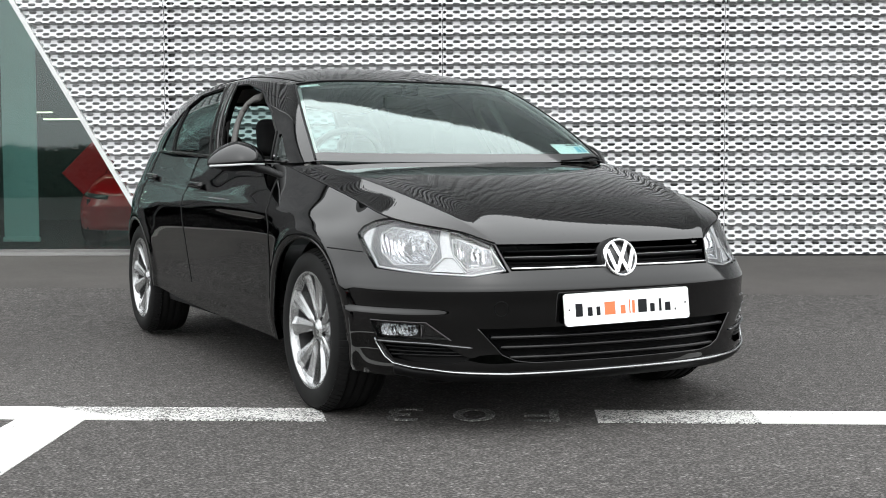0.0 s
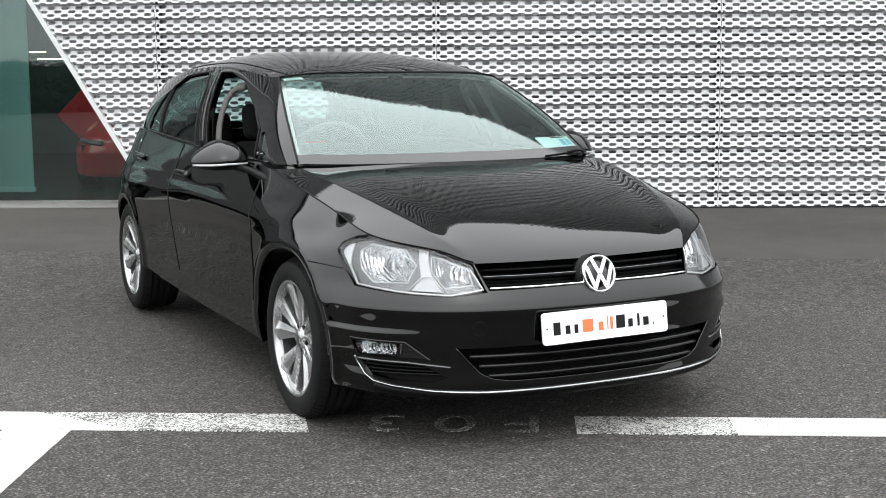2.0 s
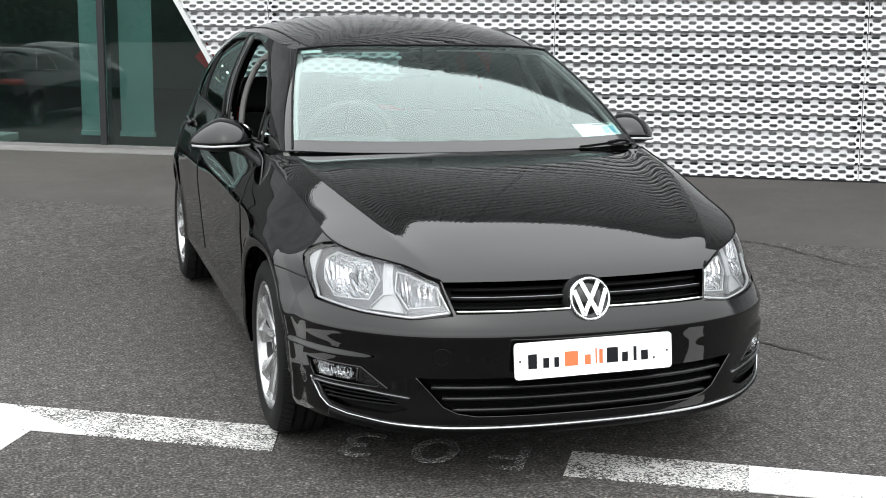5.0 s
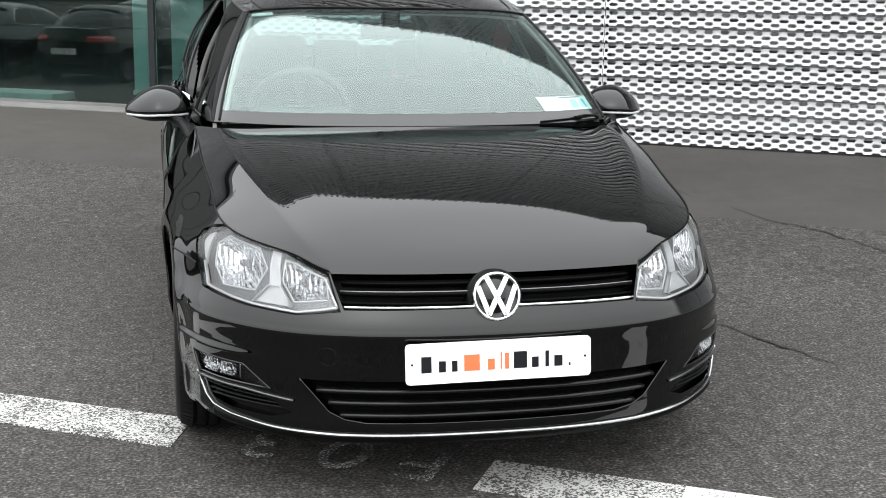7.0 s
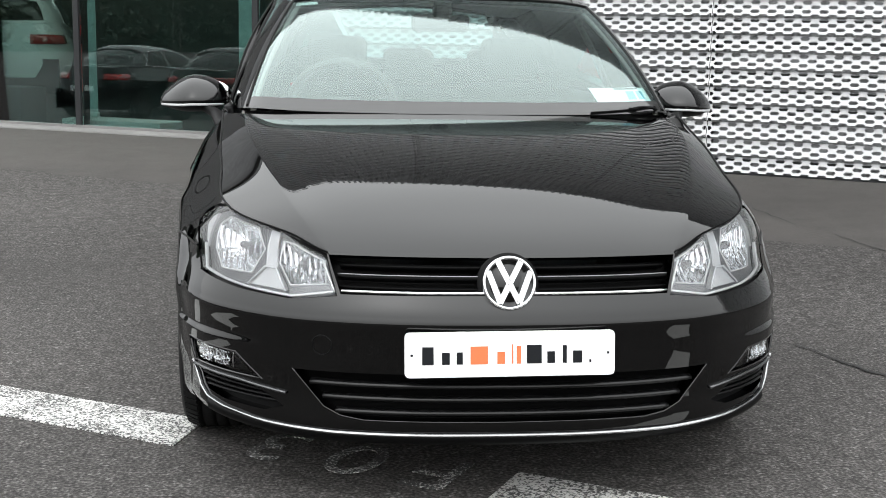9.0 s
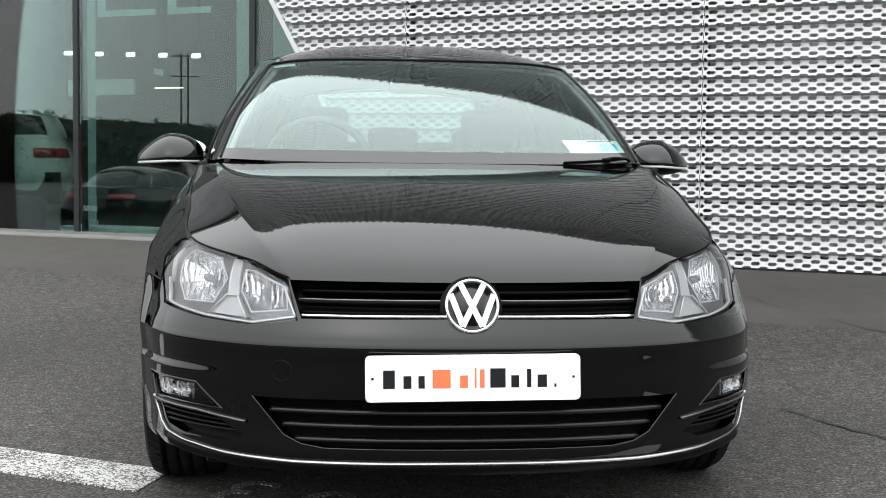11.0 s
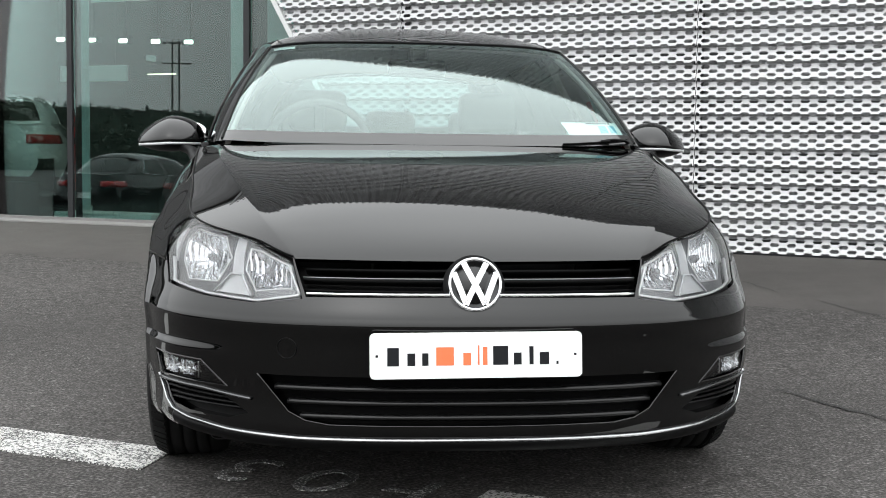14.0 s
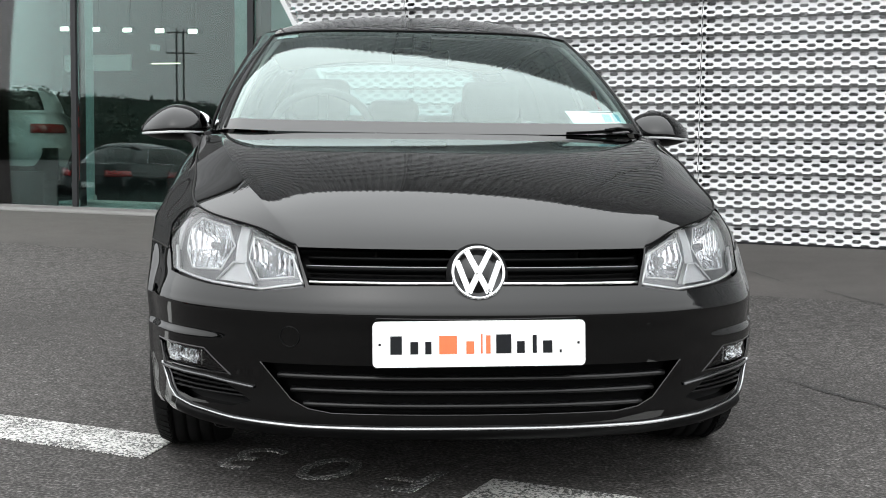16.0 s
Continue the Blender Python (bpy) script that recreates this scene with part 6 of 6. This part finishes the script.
# ---- wheels ----
def build_wheel():
    w = anchor("wheel", pose(0, 0, 0))
    # tyre: tread shoulders and rounded sidewalls, outer face towards +x
    prof = [(0.216, 0.100), (0.230, 0.111), (0.252, 0.116), (0.277, 0.112), (0.293, 0.100), (0.301, 0.084), (0.3045, 0.066)]
    for x0 in (0.055, 0.018, -0.018, -0.055):
        prof += [(0.306, x0 + 0.010), (0.306, x0 + 0.004), (0.299, x0 + 0.003), (0.299, x0 - 0.003), (0.306, x0 - 0.004)]
    prof += [(0.3045, -0.066), (0.301, -0.084), (0.292, -0.100), (0.252, -0.115), (0.216, -0.10)]
    tyre = lathe(prof, 96)
    part("tyre", tyre, RUBBER, w, "black road tyre", True)
    tread = bmesh.new()
    for k in range(72):
        a = 2 * math.pi * k / 72
        bmesh.ops.create_cube(tread, size=1, matrix=Matrix.Rotation(a, 4, "X") @ Matrix.Translation((0.083, 0, 0.3008)) @ Matrix.Rotation(radians(26), 4, "Y") @ Matrix.Diagonal((0.040, 0.018, 0.006, 1)))
    tr = part("tread", tread, RUBBER, w)
    tagged(tr, kind="stuff")
    rim = lathe([(0.222, 0.098), (0.226, 0.104), (0.222, 0.107), (0.214, 0.104), (0.209, 0.092), (0.206, 0.074)], 96)
    part("rim", rim, ALLOY, w, "bright alloy rim", True)
    part("barrel", lathe([(0.206, 0.074), (0.203, 0.055), (0.195, 0.0), (0.195, -0.09), (0.222, -0.098)], 72), BARREL_SHADE, w, "inner barrel of the alloy, shade put into its colour", True)
    hub = lathe([(0.0, 0.078), (0.030, 0.078), (0.034, 0.074), (0.062, 0.060), (0.068, 0.045), (0.066, 0.0)], 48)
    part("hub", hub, ALLOY, w, "", True)
    part("centre_cap", lathe([(0.0, 0.086), (0.022, 0.085), (0.029, 0.081), (0.030, 0.076)], 32), SATIN, w, "silver centre cap", True)
    # ten blades in five pairs
    for k in range(5):
        base = 2 * math.pi * k / 5 + 0.16
        for sgn in (-1, 1):
            b = bmesh.new()
            rows = []
            for i in range(9):
                t = i / 8
                r = 0.044 + (0.209 - 0.044) * t
                ang = base + sgn * (0.20 + 0.09 * t)
                half = (0.0135 + 0.0255 * t ** 1.2)
                xf = 0.070 + 0.020 * t ** 1.5 + (0.004 if i == 8 else 0)
                c, s_ = math.cos(ang), math.sin(ang)
                tang = Vector((0, -s_, c))
                cen = Vector((0, r * c, r * s_))
                rows.append([b.verts.new(cen + tang * half * f + Vector((xf + dx, 0, 0))) for f, dx in ((-1, -0.040), (-1, -0.004), (-0.55 * 1, 0.001), (sgn * -0.25, 0.0065 if t > 0.15 else 0.002), (0.62, 0.001), (1, -0.004), (1, -0.040))])
            for p, q in zip(rows, rows[1:]):
                for i in range(6):
                    b.faces.new((p[i], p[i + 1], q[i + 1], q[i]))
            bmesh.ops.recalc_face_normals(b, faces=b.faces[:])
            part("spoke", b, ALLOY, w)
    for k in range(5):
        a = 2 * math.pi * (k + 0.5) / 5 + 0.16
        part("bolt", moved(lathe([(0.0, 0.071), (0.0075, 0.071), (0.0085, 0.060), (0.0085, 0.04)], 12), Matrix.Translation((0, 0.050 * math.cos(a), 0.050 * math.sin(a)))), GLOSS_BLACK, w)
    part("brake_disc", lathe([(0.05, 0.012), (0.150, 0.012), (0.150, -0.012), (0.05, -0.012)], 48), BRAKE, w, "", True)
    part("caliper", box(-0.03, 0.035, 0.09, 0.165, -0.07, 0.07, 0.012), PLASTIC, w)
    return w


w0 = build_wheel()
w0.matrix_world = pose(0.748, 0, HUB_Z, 20, 0, 0)
w0.parent = car
for x, y, turn, spin in ((-0.748, 0, 180, 12), (0.756, WHEELBASE, 0, 44), (-0.756, WHEELBASE, 180, 30)):
    c = copy_thing(w0, pose(x, y, HUB_Z + (0.020 if y else 0), spin, 0, turn))
    c.parent = car

# ---- parked cars and what stands round the lot ----
GREY_PAINT = material("dark_grey_paint", (0.022, 0.024, 0.027), 0.3, 0.4, coat=1.0, vary=(700, 0.3))
BLACK_PAINT = material("black_paint", (0.004, 0.004, 0.005), 0.3, coat=1.0, spec=0.1, vary=(700, 0.3))
RED_PAINT = material("red_paint", (0.68, 0.010, 0.016), 0.3, coat=1.0, vary=(500, 0.1))
WHITE_PAINT = material("white_paint", (0.80, 0.82, 0.82), 0.3, coat=1.0, vary=(500, 0.03))
DARK_PANE = glass("dark_car_glass", (0.10, 0.12, 0.12), 1.45)
LOWC = flat_grid([A_END * i / 90 for i in range(91)], lambda u: [BOTTOM(u) + (TOP(u) - BOTTOM(u)) * i / 14 for i in range(15)])
stamp(LOWC, arch(0.0, 0.350), 6)
stamp(LOWC, arch(WHEELBASE, 0.350), 6)
CABC = flat_grid([i / 3 for i in range(40)], lambda u: [i / 8 for i in range(9)])
for poly, pid in (([(-1, 0.02), (2.9, 0.02), (2.9, 0.98), (-1, 0.98)], 1), ([(3.8, 0.04), (6.85, 0.04), (6.9, 0.9), (4.4, 0.9)], 2), ([(7.1, 0.04), (9.3, 0.06), (8.9, 0.9), (7.1, 0.9)], 3), ([(11.2, 0.12), (14, 0.12), (14, 0.92), (11.2, 0.92)], 4)):
    stamp(CABC, poly, pid)


def parked_car(paint, where, label, saloon, stretch=1.06):
    """A plain parked car: body, panes, roof, lamps, wheels; a saloon has a boot lid."""
    c = anchor("parked_car", where, label, "car")

    def lo(a, z):
        p = body(a, z)
        return Vector((p.x, p.y * stretch if p.y > 0 else p.y, p.z))

    def cab(a, h):
        p = cabin(a, h)
        k = min(1, max(0, (a - 7.5) / 3.5))
        y = p.y - (0.42 * k if saloon else 0.0) - (0.30 * k * h if saloon else 0.0)
        return Vector((p.x, y * stretch, p.z))

    def top(p, t):
        q = car_roof(p, t)
        k = min(1, max(0, (t - 0.55) / 0.45))
        return Vector((q.x, (q.y - (0.72 * k if saloon else 0.0)) * stretch, q.z))

    def deck(p, t):
        q = lo(a_at(y=2.3) + (A_END - 0.30 - a_at(y=2.3)) * t, 1.0)
        z = TOP(a_at(y=2.3) + (A_END - 0.30 - a_at(y=2.3)) * t)
        return Vector((q.x * p, q.y, z + 0.02 * (1 - p * p)))

    sheet_object("body", [bend(LOWC, {0}, lo, s) for s in both], paint, c)
    sheet_object("cabin", [bend(CABC, {0}, cab, s) for s in both], paint, c)
    sheet_object("windscreen", [bend(CABC, {1}, cab, s) for s in both], DARK_PANE, c)
    for s in both:
        sheet_object("side_window", [bend(CABC, {2}, cab, s)], DARK_PANE, c)
        sheet_object("side_window", [bend(CABC, {3}, cab, s)], DARK_PANE, c)
        pr, orr = surface_path([(3.8, 0.03), (9.3, 0.05), (8.95, 0.92), (4.4, 0.92), (3.8, 0.03)], cab, 0.004, s, 8)
        part("window_trim", tube(pr, 0.007, 6), CHROME, c, "chrome window trim")
        pr, orr = surface_path([(a_at(y=3.0), 0.84), (A_END - 0.40, 0.84)], lo, 0.006, s, 8)
        part("tail_light", sweep(pr, orr, 0.02, 0.12), TAIL_RED, c, "red tail light", True)
        pr, orr = surface_path([(near_a(0.44, -0.7, 0.62), 0.62), (near_a(0.77, -0.4, 0.68), 0.66)], lo, 0.004, s, 8)
        part("headlight", sweep(pr, orr, 0.02, 0.06), LAMP_GREY, c, "", True)
    sheet_object("rear_window", [bend(CABC, {4}, cab, s) for s in both], DARK_PANE, c)
    sheet_object("roof", [bend(ROOFG, {0}, lambda p, t: top(max(p, 0), t), s) for s in both], paint, c)
    g = flat_grid([i / 6 for i in range(7)], lambda u: [i / 10 for i in range(11)])
    sheet_object("boot_lid", [bend(g, {0}, deck, s) for s in both], paint, c)
    sheet_object("bonnet", [bend(HOODG2, {0}, lambda p, q: hood(max(p, 0), q), s) for s in both], paint, c)
    part("underside", box(-0.72, 0.72, -0.6, 3.3 * stretch, 0.2, 0.6), PLASTIC, c)
    part("rear_plate", moved(rounded_plate(0.52, 0.111, 0.01, 0.0, 0.01), Matrix.Translation((0, 3.425 * stretch, 0.62))), PLATE_WHITE, c, "blank pale plate")
    for x, y in ((0.772, 0), (-0.772, 0), (0.76, WHEELBASE * stretch), (-0.76, WHEELBASE * stretch)):
        t = part("tyre", moved(lathe([(0.215, 0.10), (0.258, 0.115), (0.306, 0.095), (0.316, 0.06), (0.316, -0.06), (0.306, -0.095), (0.215, -0.10)], 40), pose(x, y, HUB_Z)), RUBBER, c, "", True)
        sgn = 1 if x > 0 else -1
        rim = [lathe([(0.20, 0.10), (0.215, 0.104), (0.215, 0.03)], 40), lathe([(0.0, 0.075), (0.05, 0.07), (0.055, 0.03)], 20)]
        for k in range(7):
            rim.append(moved(box(0.05, 0.09, -0.016, 0.016, 0.03, 0.21, 0.004), Matrix.Rotation(2 * math.pi * k / 7, 4, "X")))
        part("rim", moved(joined(*rim), pose(x, y, HUB_Z, 0, 0, 0 if sgn > 0 else 180)), ALLOY, t)
    return c


parked_car(BLACK_PAINT, pose(-16.5, 1.3, -0.65, 0, 0, -33), "black saloon with chrome window trim parked outside", True, 1.08)
parked_car(BLACK_PAINT, pose(-14.4, 0.0, -0.65, 0, 0, -33), "black saloon parked outside beside another car", True, 1.08)
parked_car(GREY_PAINT, pose(-18.6, -3.6, -0.65, 0, 0, -33), "dark grey hatchback parked outside in the row", False, 1.02)
parked_car(WHITE_PAINT, WALL @ pose(-11.28, 5.48, BASE, 0, 0, 216), "white car with red tail lights inside the showroom", False, 1.05)
parked_car(RED_PAINT, WALL @ pose(-3.30, 2.95, BASE, 0, 0, 4) @ Matrix.Diagonal((0.95, 0.95, 0.82, 1)), "bright red car inside the showroom", False, 1.02)
# things in the showroom
sign = anchor("hanging_sign", WALL @ pose(-4.33, 3.9, 0.95), "red diamond-shaped sign hanging in the showroom", "sign")
part("board", moved(box(-0.285, 0.285, -0.015, 0.015, -0.285, 0.285, 0.01), Matrix.Rotation(radians(45), 4, "Y")), RED_SIGN, sign)
part("cord", tube([(0, 0, 0.39), (0, 0, 3.4)], 0.004), FRAME_DARK, sign)
board = anchor("wall_sign", WALL @ pose(-10.46, 6.2, 2.035), "plain white hanging board inside the showroom", "sign")
part("board", box(-0.62, 0.62, -0.02, 0.02, -0.12, 0.12, 0.005), WHITE_BOARD, board)
part("cord", tube([(-0.4, 0, 0.1), (-0.4, 0, 2.0)], 0.004), FRAME_DARK, board)
part("cord", tube([(0.4, 0, 0.1), (0.4, 0, 2.0)], 0.004), FRAME_DARK, board)
card = anchor("hanging_card", WALL @ pose(-9.41, 6.2, 2.25), "small tilted white card hanging in the showroom", "sign")
part("card", moved(box(-0.085, 0.085, -0.005, 0.005, -0.045, 0.045), Matrix.Rotation(radians(8), 4, "Y")), WHITE_BOARD, card)
part("cord", tube([(0, 0, 0.04), (0, 0, 2.1)], 0.003), FRAME_DARK, card)
words = anchor("window_lettering", WALL @ pose(0, GLASS_Y + 0.016, 0), "large pale vinyl bars stuck inside the showroom window", "lettering")
for a, b in ((-6.13, -5.44), (-5.30, -4.81)):
    part("bar", box(a, b, 0, 0.002, 2.34, 2.40), BANNER_BAR, words)
    part("bar", box(a, a + 0.10, 0, 0.002, 2.401, 2.66), BANNER_BAR, words)
    part("bar", box(a + 0.101, b, 0, 0.002, 2.60, 2.66), BANNER_BAR, words)
for a, b, z in ((-5.43, -5.22, 1.74), (-5.33, -4.4, 1.65), (-8.6, -8.15, 1.93)):
    lampb = anchor("strip_light", WALL @ pose((a + b) / 2, 5.0, z), "slim warm strip light inside the showroom", "light", "strip lights")
    part("tube", box(-(b - a) / 2, (b - a) / 2, -0.015, 0.015, -0.008, 0.008), TUBE, lampb)
    part("cord", tube([(0, 0, 0.01), (0, 0, 4.4 - z)], 0.004), FRAME_DARK, lampb)
col = anchor("column", WALL @ pose(-13.05, 8.5, BASE), "dark square column inside the showroom", "column")
part("shaft", box(-0.15, 0.15, -0.15, 0.15, 0, 4.2, 0.01), ROOM_DARK, col)
for u, v, w, h in ((-7.7, 1.15, 0.60, 0.36), (-6.15, 1.0, 1.2, 0.08)):
    pl = anchor("display_plinth", WALL @ pose(u, v, BASE + 0.005), "low pale display plinth on the showroom floor", "plinth")
    part("block", box(-w / 2, w / 2, -0.2, 0.2, 0, h, 0.01), WHITE_BOARD if h < 0.3 else ROOM_DARK, pl)

# far hedge and trees round the lot
HEDGE = leaf_material("dark_foliage", (0.034, 0.045, 0.030))
rng = random.Random(5)


def treeline(name, centre, span, turn, low, high, label):
    """A far belt of trees: many small leafy clumps with an uneven top."""
    verts, faces = [], []
    n = int(span * 7)
    for i in range(n):
        x = (rng.random() - 0.5) * span
        hgt = low + (high - low) * (0.45 + 0.35 * noise.noise((x * 0.07, 3.1, 0)) + 0.22 * noise.noise((x * 0.31, 7.7, 0)) + 0.16 * rng.random())
        for j in range(11):
            z = 0.99 * hgt * (rng.random() ** 0.7)
            r = (0.30 + 0.25 * rng.random()) * (1.2 - 0.85 * z / hgt)
            c = Vector((x + rng.gauss(0, 0.5), rng.gauss(0, 1.2), z))
            for k in range(4):
                d = Vector((rng.gauss(0, 1), rng.gauss(0, 1), rng.gauss(0, 0.8))).normalized() * r
                e = d.orthogonal().normalized() * r * 0.8
                o = c + d * 0.35
                b = len(verts)
                verts += [o - d * 0.5, o + e * 0.6, o + d * 0.7, o - e * 0.6]
                faces.append((b, b + 1, b + 2, b + 3))
    # the dense inside of the belt
    steps = int(span / 0.7)
    for y in (-0.5, 0.4):
        for i in range(steps + 1):
            x = (i / steps - 0.5) * span
            hgt = low + (high - low) * (0.42 + 0.35 * noise.noise((x * 0.07, 3.1, 0)) + 0.22 * noise.noise((x * 0.31, 7.7, 0)))
            b = len(verts)
            verts += [Vector((x, y, 0)), Vector((x, y + 0.3 * noise.noise((x, y, 2)), hgt * (0.95 + 0.05 * noise.noise((x * 2, y, 9)))))]
            if i:
                faces.append((b - 2, b, b + 1, b - 1))
    me = bpy.data.meshes.new(name)
    me.from_pydata([tuple(v) for v in verts], [], faces)
    me.materials.append(HEDGE)
    ob = new(name, me)
    ob.matrix_world = pose(*centre, 0, 0, 0, turn) if len(centre) == 2 else pose(*centre, 0, 0, turn)
    return tagged(ob, label, "trees", kind="stuff")


treeline("trees", (-8, -62, -0.7), 190, 0, 3.4, 4.7, "far belt of dark leafy trees")
treeline("trees", (-75, 5, -0.7), 150, 90, 3.9, 5.2, "far belt of dark leafy trees")
treeline("trees", (80, -10, -0.7), 150, 90, 2.8, 4.4, "far belt of dark leafy trees")

# pole with cross-arms across the lot
POLE_WOOD = material("weathered_pole", (0.10, 0.095, 0.09), 0.9, vary=(3, 0.3, 30, 0.2))
pole = anchor("utility_pole", pose(-42.1, -10.95, -0.66, 0, 0, -56), "weathered wooden utility pole with two cross-arms", "pole")
part("pole", tube([(0, 0, 0), (0, 0, 6.35)], [0.05, 0.04], 10), POLE_WOOD, pole)
part("pole", tube([(0.3, 0, 0), (0.3, 0, 6.35)], [0.05, 0.04], 10), POLE_WOOD, pole)
for z in (6.14, 5.25):
    part("cross_arm", box(-0.45, 0.85, -0.03, 0.03, z, z + 0.06, 0.01), POLE_WOOD, pole)
